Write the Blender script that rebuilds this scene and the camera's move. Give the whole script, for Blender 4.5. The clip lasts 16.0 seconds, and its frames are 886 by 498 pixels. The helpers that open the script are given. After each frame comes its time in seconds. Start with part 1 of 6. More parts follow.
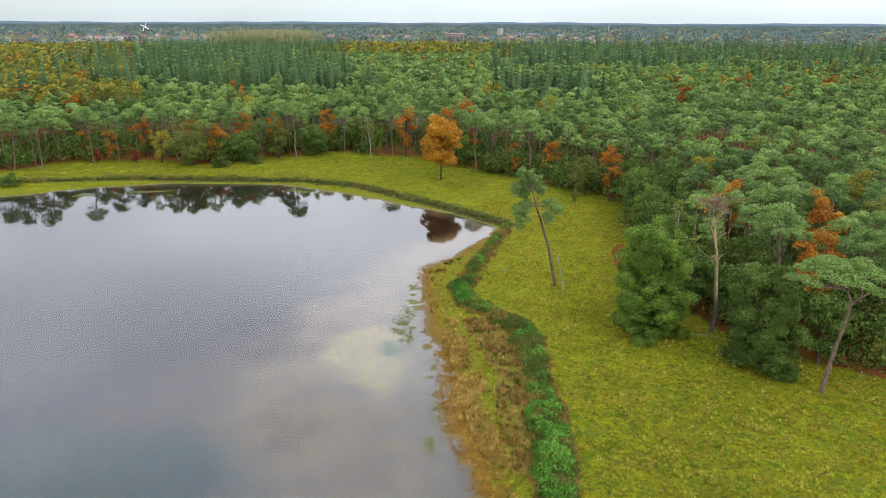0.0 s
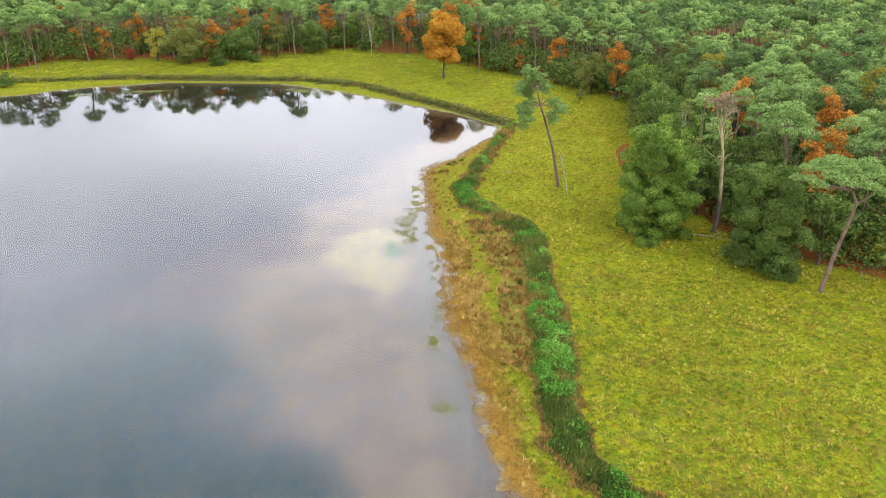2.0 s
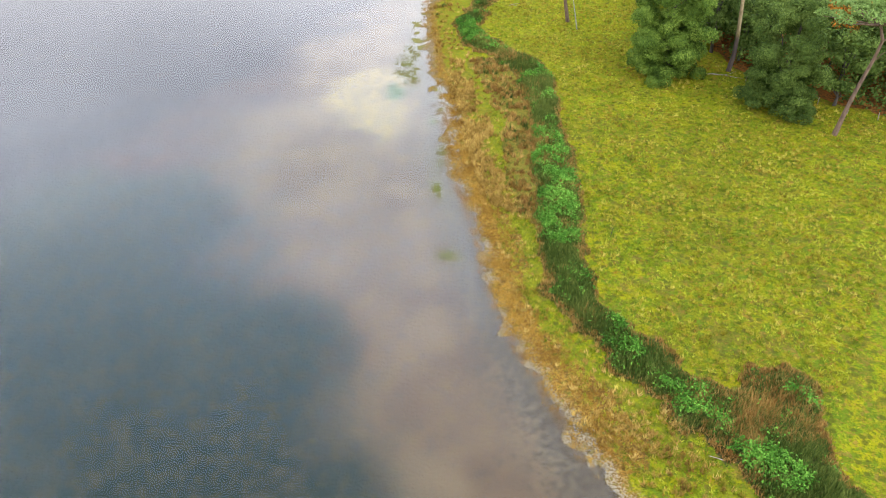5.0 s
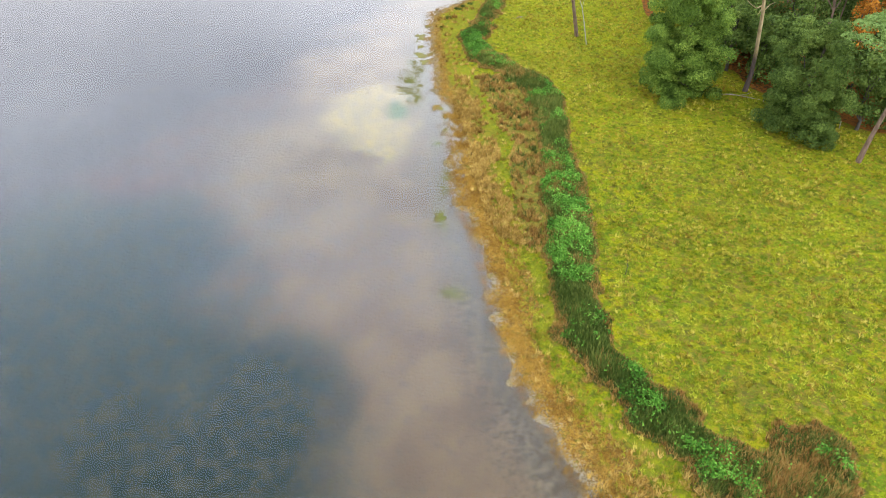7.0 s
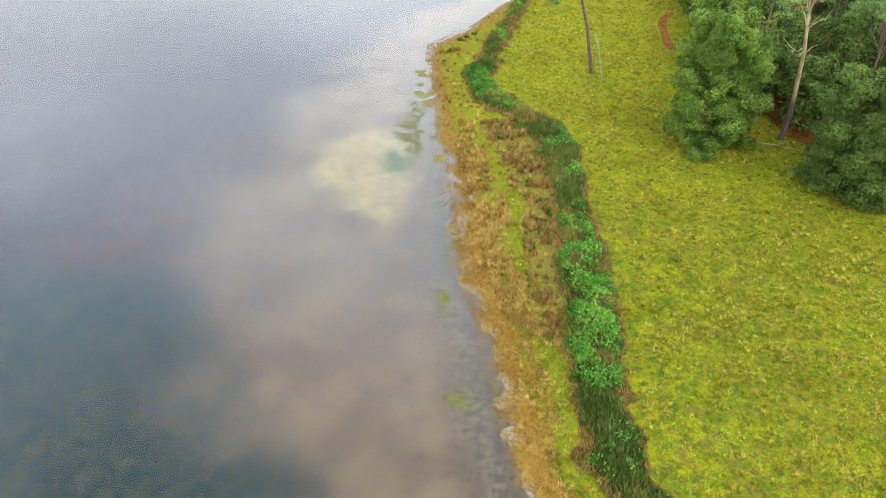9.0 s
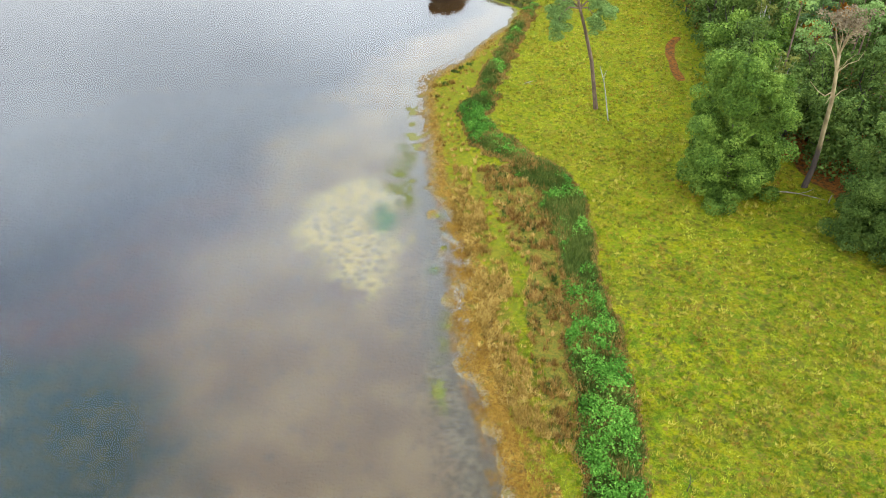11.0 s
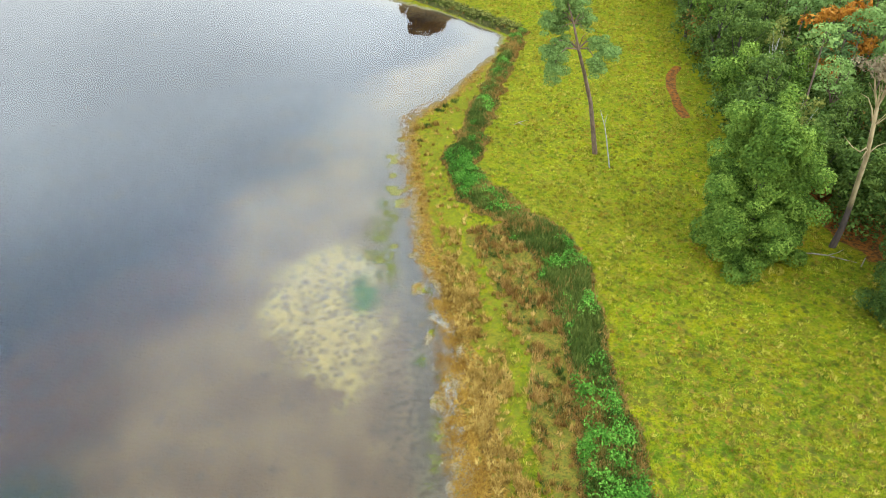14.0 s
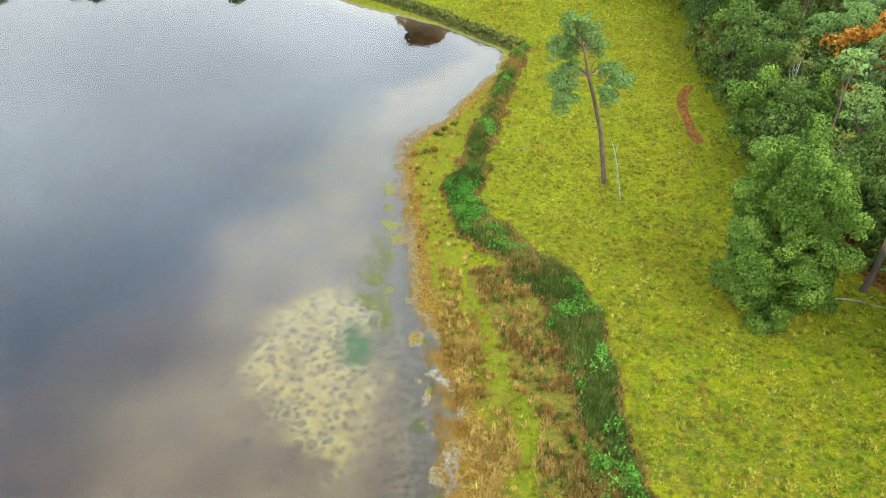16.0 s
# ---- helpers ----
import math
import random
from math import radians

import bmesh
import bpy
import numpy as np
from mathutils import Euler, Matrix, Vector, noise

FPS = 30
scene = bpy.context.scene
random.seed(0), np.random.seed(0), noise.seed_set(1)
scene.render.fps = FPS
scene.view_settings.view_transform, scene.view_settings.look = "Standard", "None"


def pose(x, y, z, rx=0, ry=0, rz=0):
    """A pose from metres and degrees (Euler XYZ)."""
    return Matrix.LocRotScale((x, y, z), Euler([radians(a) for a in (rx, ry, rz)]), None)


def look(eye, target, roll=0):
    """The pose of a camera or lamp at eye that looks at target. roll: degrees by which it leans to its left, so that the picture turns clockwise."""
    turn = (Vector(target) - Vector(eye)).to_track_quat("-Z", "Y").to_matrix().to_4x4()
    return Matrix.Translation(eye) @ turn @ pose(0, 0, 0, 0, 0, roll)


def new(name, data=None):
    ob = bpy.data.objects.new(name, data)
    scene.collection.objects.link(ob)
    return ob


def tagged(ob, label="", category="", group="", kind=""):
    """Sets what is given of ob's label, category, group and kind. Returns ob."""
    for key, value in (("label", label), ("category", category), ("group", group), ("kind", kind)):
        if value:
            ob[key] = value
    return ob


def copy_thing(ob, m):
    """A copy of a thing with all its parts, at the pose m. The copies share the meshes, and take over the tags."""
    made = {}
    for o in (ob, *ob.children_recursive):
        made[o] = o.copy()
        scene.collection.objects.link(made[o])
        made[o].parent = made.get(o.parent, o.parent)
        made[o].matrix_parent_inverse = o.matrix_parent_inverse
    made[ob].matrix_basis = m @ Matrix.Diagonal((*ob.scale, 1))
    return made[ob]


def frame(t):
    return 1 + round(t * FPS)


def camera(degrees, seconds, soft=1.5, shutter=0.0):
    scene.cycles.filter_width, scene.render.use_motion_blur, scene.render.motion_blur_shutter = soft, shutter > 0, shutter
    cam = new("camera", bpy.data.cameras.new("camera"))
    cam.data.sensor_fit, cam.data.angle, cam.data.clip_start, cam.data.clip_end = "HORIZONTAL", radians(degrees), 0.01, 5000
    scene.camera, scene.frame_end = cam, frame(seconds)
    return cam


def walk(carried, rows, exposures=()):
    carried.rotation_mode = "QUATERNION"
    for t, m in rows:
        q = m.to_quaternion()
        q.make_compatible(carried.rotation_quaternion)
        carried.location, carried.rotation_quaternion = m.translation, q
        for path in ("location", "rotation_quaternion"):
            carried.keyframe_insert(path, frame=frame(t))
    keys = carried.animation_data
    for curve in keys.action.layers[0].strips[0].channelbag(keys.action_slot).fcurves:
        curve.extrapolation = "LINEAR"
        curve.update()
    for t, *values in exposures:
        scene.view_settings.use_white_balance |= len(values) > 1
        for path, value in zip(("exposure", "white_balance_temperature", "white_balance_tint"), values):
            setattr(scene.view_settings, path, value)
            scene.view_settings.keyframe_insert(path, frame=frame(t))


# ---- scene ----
cam = camera(60.4, 16.0, soft=0.85)
PATH = [
    (0, (2.944, -6.945, 52.724), (2.856, -5.032, 52.146), 0.2),
    (0.5, (3.068, -6.921, 52.723), (2.977, -5.02, 52.107), 0.1),
    (1, (3.081, -6.835, 52.706), (2.99, -4.95, 52.046), 0.1),
    (1.5, (3.018, -6.695, 52.677), (2.927, -4.837, 51.943), 0.1),
    (2, (2.967, -6.538, 52.636), (2.876, -4.717, 51.815), -0.0),
    (2.5, (2.996, -6.345, 52.587), (2.906, -4.565, 51.68), -0.1),
    (3, (3.16, -6.131, 52.543), (3.066, -4.407, 51.533), -0.3),
    (3.5, (3.277, -5.79, 52.502), (3.182, -4.129, 51.391), -0.4),
    (3.7, (3.272, -5.593, 52.505), (3.178, -3.96, 51.354), -0.5),
    (6, (2.501, -2.424, 52.988), (2.412, -0.821, 51.796), -0.2),
    (6.5, (2.262, -0.628, 53.005), (2.172, 0.976, 51.815), -0.0),
    (7, (1.957, 2.16, 52.998), (1.868, 3.766, 51.808), 0.1),
    (7.5, (1.618, 5.696, 52.98), (1.529, 7.303, 51.791), 0.2),
    (8, (1.279, 9.624, 52.943), (1.19, 11.232, 51.758), 0.2),
    (8.5, (0.965, 13.485, 52.943), (0.877, 15.095, 51.76), 0.2),
    (9, (0.735, 17.058, 53.003), (0.646, 18.669, 51.821), 0.2),
    (11.5, (0.151, 32.349, 54.482), (0.073, 33.957, 53.296), -0.4),
    (12, (-0.014, 35.013, 54.556), (-0.092, 36.621, 53.369), -0.5),
    (12.5, (-0.195, 37.449, 54.571), (-0.269, 39.057, 53.384), -0.5),
    (13, (-0.441, 39.698, 54.568), (-0.499, 41.308, 53.382), -0.5),
    (13.5, (-0.627, 41.886, 54.536), (-0.669, 43.497, 53.351), -0.4),
    (14, (-0.766, 44.087, 54.483), (-0.801, 45.699, 53.299), -0.4),
    (14.5, (-0.869, 46.252, 54.418), (-0.903, 47.863, 53.234), -0.4),
    (15, (-0.953, 48.372, 54.377), (-0.986, 49.984, 53.193), -0.3),
    (15.5, (-1.06, 50.438, 54.341), (-1.09, 52.05, 53.158), -0.2),
    (16, (-1.158, 52.543, 54.318), (-1.186, 54.155, 53.134), -0.2),
]
walk(cam, [(t, look(eye, at, roll)) for t, eye, at, roll in PATH],
     exposures=((0.0, 0.04, 6550, 15), (0.8, 0.23, 6550, 16), (2.0, 0.58, 6600, 17), (3.5, 0.58, 6600, 16), (6.5, 0.62, 6600, 15), (9.0, 0.62, 6550, 12), (12.0, 0.64, 6500, 6), (16.0, 0.68, 6500, 4)))

# ---- light ----
world = bpy.data.worlds.new("overcast_sky")
scene.world = world
world.use_nodes = True
wn, wl = world.node_tree.nodes, world.node_tree.links
wn.clear()
SUN_UP, SUN_TURN = radians(48), radians(146)
sky = wn.new("ShaderNodeTexSky")
sky.sky_type, sky.sun_disc = "NISHITA", False
sky.sun_elevation, sky.sun_rotation = SUN_UP, SUN_TURN
wco = wn.new("ShaderNodeTexCoord")
wsep = wn.new("ShaderNodeSeparateXYZ")
wl.new(wco.outputs["Generated"], wsep.inputs[0])
wmap = wn.new("ShaderNodeMapping")
wmap.inputs["Scale"].default_value = (1.0, 1.0, 2.2)
wl.new(wco.outputs["Generated"], wmap.inputs["Vector"])
wnoise = wn.new("ShaderNodeTexNoise")
wnoise.inputs["Scale"].default_value, wnoise.inputs["Detail"].default_value = 2.0, 2.5
wnoise.inputs["Roughness"].default_value = 0.45
wl.new(wmap.outputs[0], wnoise.inputs["Vector"])
# clouds: bright band added halfway up for the lake's reflection, thinner and bluer between
wcloud = wn.new("ShaderNodeValToRGB")
stops = ((0.0, (0.215, 0.258, 0.265)), (0.12, (0.36, 0.39, 0.40)), (0.28, (0.66, 0.68, 0.71)), (0.46, (0.89, 0.98, 1.10)), (0.60, (0.62, 0.775, 1.05)), (0.80, (0.315, 0.405, 0.565)), (0.95, (0.25, 0.30, 0.345)))
while len(wcloud.color_ramp.elements) < len(stops):
    wcloud.color_ramp.elements.new(0.5)
for el, (at, c) in zip(wcloud.color_ramp.elements, stops):
    el.position, el.color = at, (*c, 1)
wl.new(wsep.outputs["Z"], wcloud.inputs["Fac"])
wbright = wn.new("ShaderNodeVectorMath")
wbright.operation = "SCALE"
wside = wn.new("ShaderNodeMapRange")
for key, v in (("From Min", -1.0), ("From Max", 1.0), ("To Min", 29.0), ("To Max", 49.5)):
    wside.inputs[key].default_value = v
wl.new(wsep.outputs["X"], wside.inputs["Value"])
wl.new(wside.outputs["Result"], wbright.inputs["Scale"])
wl.new(wcloud.outputs["Color"], wbright.inputs[0])
wthin = wn.new("ShaderNodeMapRange")
wthin.inputs["From Min"].default_value, wthin.inputs["From Max"].default_value = 0.28, 0.62
wthin.inputs["To Min"].default_value, wthin.inputs["To Max"].default_value = 0.60, 1.0
wl.new(wnoise.outputs["Fac"], wthin.inputs["Value"])
wmix = wn.new("ShaderNodeMix")
wmix.data_type = "RGBA"
wl.new(wthin.outputs["Result"], wmix.inputs["Factor"])
wl.new(sky.outputs["Color"], wmix.inputs["A"])
wl.new(wbright.outputs[0], wmix.inputs["B"])
wbg = wn.new("ShaderNodeBackground")
wbg.inputs["Strength"].default_value = 0.1
wl.new(wmix.outputs["Result"], wbg.inputs["Color"])
wout = wn.new("ShaderNodeOutputWorld")
wl.new(wbg.outputs[0], wout.inputs["Surface"])

sun = new("sun", bpy.data.lights.new("sun", "SUN"))
sun.data.energy, sun.data.angle, sun.data.color = 0.9, radians(14), (1.0, 0.96, 0.88)
sun.matrix_basis = look((60, -90, 120), (0, 0, 0))

# ---- materials ----


class Nodes:
    """Short hand for building one node material."""

    def __init__(self, name):
        self.m = bpy.data.materials.new(name)
        self.m.use_nodes = True
        self.t = self.m.node_tree
        self.t.nodes.clear()
        self.out = self.t.nodes.new("ShaderNodeOutputMaterial")
        self.co = self.t.nodes.new("ShaderNodeTexCoord")

    def put(self, kind, **values):
        n = self.t.nodes.new(kind)
        for key, v in values.items():
            self.plug(n, key.replace("_", " "), v)
        return n

    def plug(self, n, key, v):
        if isinstance(v, bpy.types.NodeSocket):
            self.t.links.new(v, n.inputs[key])
        elif isinstance(v, tuple) and len(v) == 3 and n.inputs[key].type == "RGBA":
            n.inputs[key].default_value = (*v, 1)
        else:
            n.inputs[key].default_value = v

    def noise(self, scale, detail=3.0, rough=0.55, stretch=None, space="Object"):
        v = self.co.outputs[space]
        if stretch:
            v = self.put("ShaderNodeMapping", Vector=v, Scale=stretch).outputs[0]
        return self.put("ShaderNodeTexNoise", Vector=v, Scale=scale, Detail=detail, Roughness=rough).outputs["Fac"]

    def cells(self, scale, out="Distance"):
        return self.put("ShaderNodeTexVoronoi", Vector=self.co.outputs["Object"], Scale=scale).outputs[out]

    def band(self, v, lo, hi, a=0.0, b=1.0):
        n = self.put("ShaderNodeMapRange", Value=v)
        n.interpolation_type = "SMOOTHSTEP"
        for key, x in (("From Min", lo), ("From Max", hi), ("To Min", a), ("To Max", b)):
            n.inputs[key].default_value = x
        return n.outputs["Result"]

    def calc(self, op, a, b=0.0):
        n = self.t.nodes.new("ShaderNodeMath")
        n.operation = op
        for i, v in enumerate((a, b)):
            if isinstance(v, bpy.types.NodeSocket):
                self.t.links.new(v, n.inputs[i])
            else:
                n.inputs[i].default_value = v
        return n.outputs[0]

    def mix(self, f, a, b):
        n = self.t.nodes.new("ShaderNodeMix")
        n.data_type = "RGBA"
        for key, v in ((0, f), (6, a), (7, b)):
            if isinstance(v, bpy.types.NodeSocket):
                self.t.links.new(v, n.inputs[key])
            else:
                n.inputs[key].default_value = (*v, 1) if isinstance(v, tuple) else v
        return n.outputs[2]

    def ramp(self, f, *stops):
        n = self.put("ShaderNodeValToRGB", Fac=f)
        e = n.color_ramp.elements
        while len(e) < len(stops):
            e.new(0.5)
        for el, (p, c) in zip(e, stops):
            el.position, el.color = p, (*c, 1)
        return n.outputs["Color"]

    def attr(self, name, part="Fac"):
        n = self.t.nodes.new("ShaderNodeAttribute")
        n.attribute_name = name
        return n.outputs[part]

    def split(self, name):
        return self.put("ShaderNodeSeparateColor", Color=self.attr(name, "Color")).outputs

    def bump(self, height, strength, distance):
        return self.put("ShaderNodeBump", Height=height, Strength=strength, Distance=distance).outputs[0]

    def island(self):
        return self.t.nodes.new("ShaderNodeNewGeometry").outputs["Random Per Island"]

    def done(self, color, rough=0.8, normal=None, spec=0.3, metal=0.0):
        b = self.put("ShaderNodeBsdfPrincipled", Base_Color=color, Roughness=rough, Metallic=metal)
        b.inputs["Specular IOR Level"].default_value = spec
        if normal is not None:
            self.t.links.new(normal, b.inputs["Normal"])
        self.t.links.new(b.outputs[0], self.out.inputs["Surface"])
        return self.m


def leaf_material(name, dark, mid, light, glow_through=0.17, spread=0.40):
    """Foliage: every leaf clump has its own tone, every tree its own hue; crown tones include light from above."""
    k = Nodes(name)
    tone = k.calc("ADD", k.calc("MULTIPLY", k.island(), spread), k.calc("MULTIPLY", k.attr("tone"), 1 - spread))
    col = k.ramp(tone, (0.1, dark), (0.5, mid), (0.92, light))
    d = k.put("ShaderNodeBsdfPrincipled", Base_Color=col, Roughness=0.62)
    d.inputs["Specular IOR Level"].default_value = 0.03
    tr = k.put("ShaderNodeBsdfTranslucent", Color=col)
    mx = k.put("ShaderNodeMixShader", Fac=glow_through)
    k.t.links.new(d.outputs[0], mx.inputs[1])
    k.t.links.new(tr.outputs[0], mx.inputs[2])
    k.t.links.new(mx.outputs[0], k.out.inputs["Surface"])
    return k.m


def bark_material(name, dark, light, scale=3.0):
    k = Nodes(name)
    n = k.noise(scale, 5, 0.65, (1, 1, 0.25))
    col = k.ramp(n, (0.3, dark), (0.7, light))
    return k.done(col, 0.9, k.bump(n, 0.6, 0.04), 0.15)


LEAF_PINE = leaf_material("pine_needles", (0.066, 0.106, 0.030), (0.156, 0.234, 0.058), (0.250, 0.342, 0.088), 0.16, 0.22)
LEAF_SPRUCE = leaf_material("spruce_needles", (0.028, 0.052, 0.018), (0.062, 0.104, 0.034), (0.120, 0.172, 0.054), 0.12, 0.30)
LEAF_OAK = leaf_material("oak_leaves", (0.022, 0.046, 0.007), (0.096, 0.158, 0.021), (0.250, 0.332, 0.050))
LEAF_DARK = leaf_material("dark_leaves", (0.026, 0.048, 0.010), (0.082, 0.126, 0.023), (0.195, 0.250, 0.050))
LEAF_OLIVE = leaf_material("olive_leaves", (0.075, 0.088, 0.018), (0.140, 0.150, 0.030), (0.230, 0.220, 0.046))
LEAF_ORANGE = leaf_material("orange_leaves", (0.150, 0.052, 0.010), (0.350, 0.130, 0.016), (0.520, 0.235, 0.030))
LEAF_GOLD = leaf_material("gold_leaves", (0.150, 0.132, 0.018), (0.280, 0.235, 0.028), (0.420, 0.345, 0.048))
LEAF_AMBER = leaf_material("amber_leaves", (0.210, 0.085, 0.010), (0.410, 0.180, 0.018), (0.560, 0.300, 0.034))
LEAF_RED = leaf_material("red_leaves", (0.110, 0.020, 0.012), (0.210, 0.040, 0.018), (0.300, 0.075, 0.026))
# far foliage: distance haze is put into these leaf colours, paler and bluer
LEAF_FAR = leaf_material("haze_tinted_leaves", (0.095, 0.140, 0.140), (0.132, 0.180, 0.172), (0.185, 0.210, 0.180))
LEAF_FAR_DEEP = leaf_material("haze_tinted_green", (0.058, 0.098, 0.090), (0.082, 0.128, 0.108), (0.112, 0.158, 0.116))
LEAF_FAR_RUST = leaf_material("haze_tinted_russet", (0.120, 0.075, 0.070), (0.200, 0.115, 0.080), (0.250, 0.165, 0.085))
LEAF_TAN = leaf_material("poplar_leaves", (0.220, 0.205, 0.095), (0.285, 0.262, 0.120), (0.350, 0.315, 0.145))
LEAF_DRY = leaf_material("dry_needles", (0.12, 0.084, 0.045), (0.22, 0.160, 0.090), (0.34, 0.260, 0.155))
BRAMBLE = leaf_material("bramble_leaves", (0.018, 0.046, 0.006), (0.072, 0.185, 0.018), (0.205, 0.390, 0.052))
BANKSCRUB = leaf_material("bank_scrub", (0.050, 0.056, 0.012), (0.125, 0.128, 0.026), (0.250, 0.225, 0.055), 0.15)
SCRUB = leaf_material("scrub_leaves", (0.026, 0.046, 0.008), (0.076, 0.112, 0.018), (0.205, 0.220, 0.046), 0.15)
BRACKEN = leaf_material("bracken_fronds", (0.090, 0.046, 0.012), (0.200, 0.100, 0.022), (0.310, 0.170, 0.040))
RUSH = leaf_material("rush_blades", (0.120, 0.066, 0.012), (0.340, 0.205, 0.042), (0.580, 0.400, 0.115), 0.12)
BROWNSCRUB = leaf_material("brown_heather", (0.120, 0.058, 0.014), (0.310, 0.168, 0.040), (0.460, 0.295, 0.090), 0.15)
BLADE = leaf_material("grass_blades", (0.060, 0.100, 0.005), (0.225, 0.255, 0.010), (0.440, 0.420, 0.042), 0.12, 0.22)
BARK_PINE = bark_material("pine_bark", (0.080, 0.052, 0.036), (0.215, 0.140, 0.092))
BARK_OAK = bark_material("oak_bark", (0.030, 0.026, 0.020), (0.090, 0.075, 0.055))
BARK_BIRCH = bark_material("birch_bark", (0.15, 0.13, 0.10), (0.42, 0.39, 0.32), 5.0)
DEADWOOD = bark_material("dead_wood", (0.16, 0.12, 0.08), (0.40, 0.33, 0.24), 2.0)


def snag_material():
    # bare pale wood above, old dark bark left on the lowest metres
    k = Nodes("snag_wood")
    n = k.noise(2.2, 5, 0.6, (1, 1, 0.2))
    bare = k.ramp(n, (0.3, (0.17, 0.118, 0.052)), (0.7, (0.39, 0.29, 0.15)))
    bark = k.ramp(n, (0.3, (0.05, 0.036, 0.03)), (0.7, (0.12, 0.088, 0.07)))
    up = k.put("ShaderNodeSeparateXYZ", Vector=k.co.outputs["Object"]).outputs["Z"]
    return k.done(k.mix(k.band(k.calc("ADD", up, k.calc("MULTIPLY", n, 2.0)), 6.3, 7.6), bark, bare), 0.85, k.bump(n, 0.5, 0.04), 0.2)


SNAG = snag_material()


def ground_material():
    k = Nodes("heath_ground")
    z1, z2, z3 = k.split("zone_land"), k.split("zone_shore"), k.split("zone_bed")
    shallow, far, spit = k.attr("zone_land", "Alpha"), k.attr("zone_shore", "Alpha"), k.attr("zone_bed", "Alpha")
    big, mid, fine = k.noise(0.045, 3), k.noise(0.33, 4, 0.6), k.noise(2.1, 4, 0.65)
    tuft, speck = k.noise(1.05, 5, 0.72), k.noise(5.5, 3, 0.6)
    # meadow: fresh yellow-green, with greener, straw-coloured and dark tufts
    col = k.mix(k.band(mid, 0.40, 0.62), (0.225, 0.205, 0.006), (0.140, 0.172, 0.008))
    col = k.mix(k.band(big, 0.46, 0.62, 0, 0.6), col, (0.155, 0.122, 0.010))
    col = k.mix(k.band(k.noise(0.75, 5, 0.7), 0.49, 0.58, 0, 0.8), col, (0.070, 0.118, 0.009))
    col = k.mix(k.band(tuft, 0.55, 0.63, 0, 0.7), col, (0.066, 0.056, 0.010))
    col = k.mix(k.band(fine, 0.55, 0.68, 0, 0.60), col, (0.330, 0.290, 0.016))
    col = k.mix(k.band(k.noise(0.9, 4, 0.68), 0.55, 0.62, 0, 0.65), col, (0.185, 0.108, 0.026))
    # dark specks put the shade between tufts into the colour
    col = k.mix(k.band(speck, 0.53, 0.61, 0, 0.65), col, (0.070, 0.080, 0.006))

    col = k.mix(k.band(k.noise(0.24, 5, 0.74), 0.53, 0.62, 0, 0.55), col, (0.105, 0.078, 0.016))
    col = k.mix(k.band(k.noise(1.7, 4, 0.7), 0.55, 0.62, 0, 0.6), col, (0.225, 0.130, 0.020))
    col = k.mix(k.band(k.noise(3.2, 3, 0.65), 0.56, 0.63, 0, 0.55), col, (0.055, 0.074, 0.006))

    col = k.mix(k.calc("MULTIPLY", k.attr("fresh"), k.band(fine, 0.35, 0.6, 0.10, 0.40)), col, (0.235, 0.225, 0.010))
    spot = k.calc("ADD", k.cells(0.85), k.calc("MULTIPLY", k.calc("SUBTRACT", fine, 0.5), 0.5))
    col = k.mix(k.band(spot, 0.16, 0.36, 0.75, 0.0), col, (0.062, 0.062, 0.010))
    spot = k.calc("ADD", k.cells(1.6), k.calc("MULTIPLY", k.calc("SUBTRACT", speck, 0.5), 0.5))
    col = k.mix(k.band(spot, 0.14, 0.34, 0.6, 0.0), col, (0.085, 0.092, 0.008))

    def over(col, mask, lo, hi, c, amount=0.55):
        m = k.calc("ADD", mask, k.calc("MULTIPLY", k.calc("SUBTRACT", k.calc("ADD", k.calc("MULTIPLY", mid, 0.5), k.calc("MULTIPLY", fine, 0.5)), 0.5), amount * 1.6))
        return k.mix(k.band(m, lo, hi), col, c)

    lime = k.mix(k.band(fine, 0.35, 0.65), (0.185, 0.185, 0.008), (0.120, 0.132, 0.012))
    lime = k.mix(k.band(speck, 0.50, 0.62, 0, 0.6), lime, (0.150, 0.105, 0.018))
    rushy = k.mix(k.band(fine, 0.38, 0.62), (0.175, 0.150, 0.014), (0.110, 0.105, 0.012))
    col = over(col, z1[2], 0.42, 0.70, rushy, 1.0)
    rust = k.mix(k.band(fine, 0.40, 0.60), (0.255, 0.132, 0.018), (0.150, 0.080, 0.017))
    rust = k.mix(k.band(tuft, 0.52, 0.60, 0, 0.8), rust, (0.150, 0.140, 0.018))
    rust = k.mix(k.band(speck, 0.48, 0.58, 0, 0.7), rust, (0.085, 0.048, 0.016))
    rust = k.mix(k.band(k.noise(3.4, 4, 0.7), 0.54, 0.62, 0, 0.7), rust, (0.300, 0.205, 0.060))
    umber = k.mix(k.band(fine, 0.40, 0.60), (0.200, 0.140, 0.022), (0.125, 0.120, 0.016))
    umber = k.mix(k.band(speck, 0.52, 0.60, 0, 0.6), umber, (0.055, 0.048, 0.012))
    col = over(col, z2[0], 0.28, 0.60, rust, 0.9)
    col = over(col, k.attr("brown_strip"), 0.40, 0.66, umber, 0.8)
    col = over(col, z2[1], 0.42, 0.62, lime)
    col = over(col, z1[1], 0.40, 0.60, k.mix(k.band(fine, 0.4, 0.6), (0.040, 0.048, 0.012), (0.085, 0.070, 0.024)))
    litter = k.mix(k.band(fine, 0.38, 0.64), (0.265, 0.092, 0.018), (0.085, 0.046, 0.018))
    col = over(col, z1[0], 0.44, 0.60, litter)
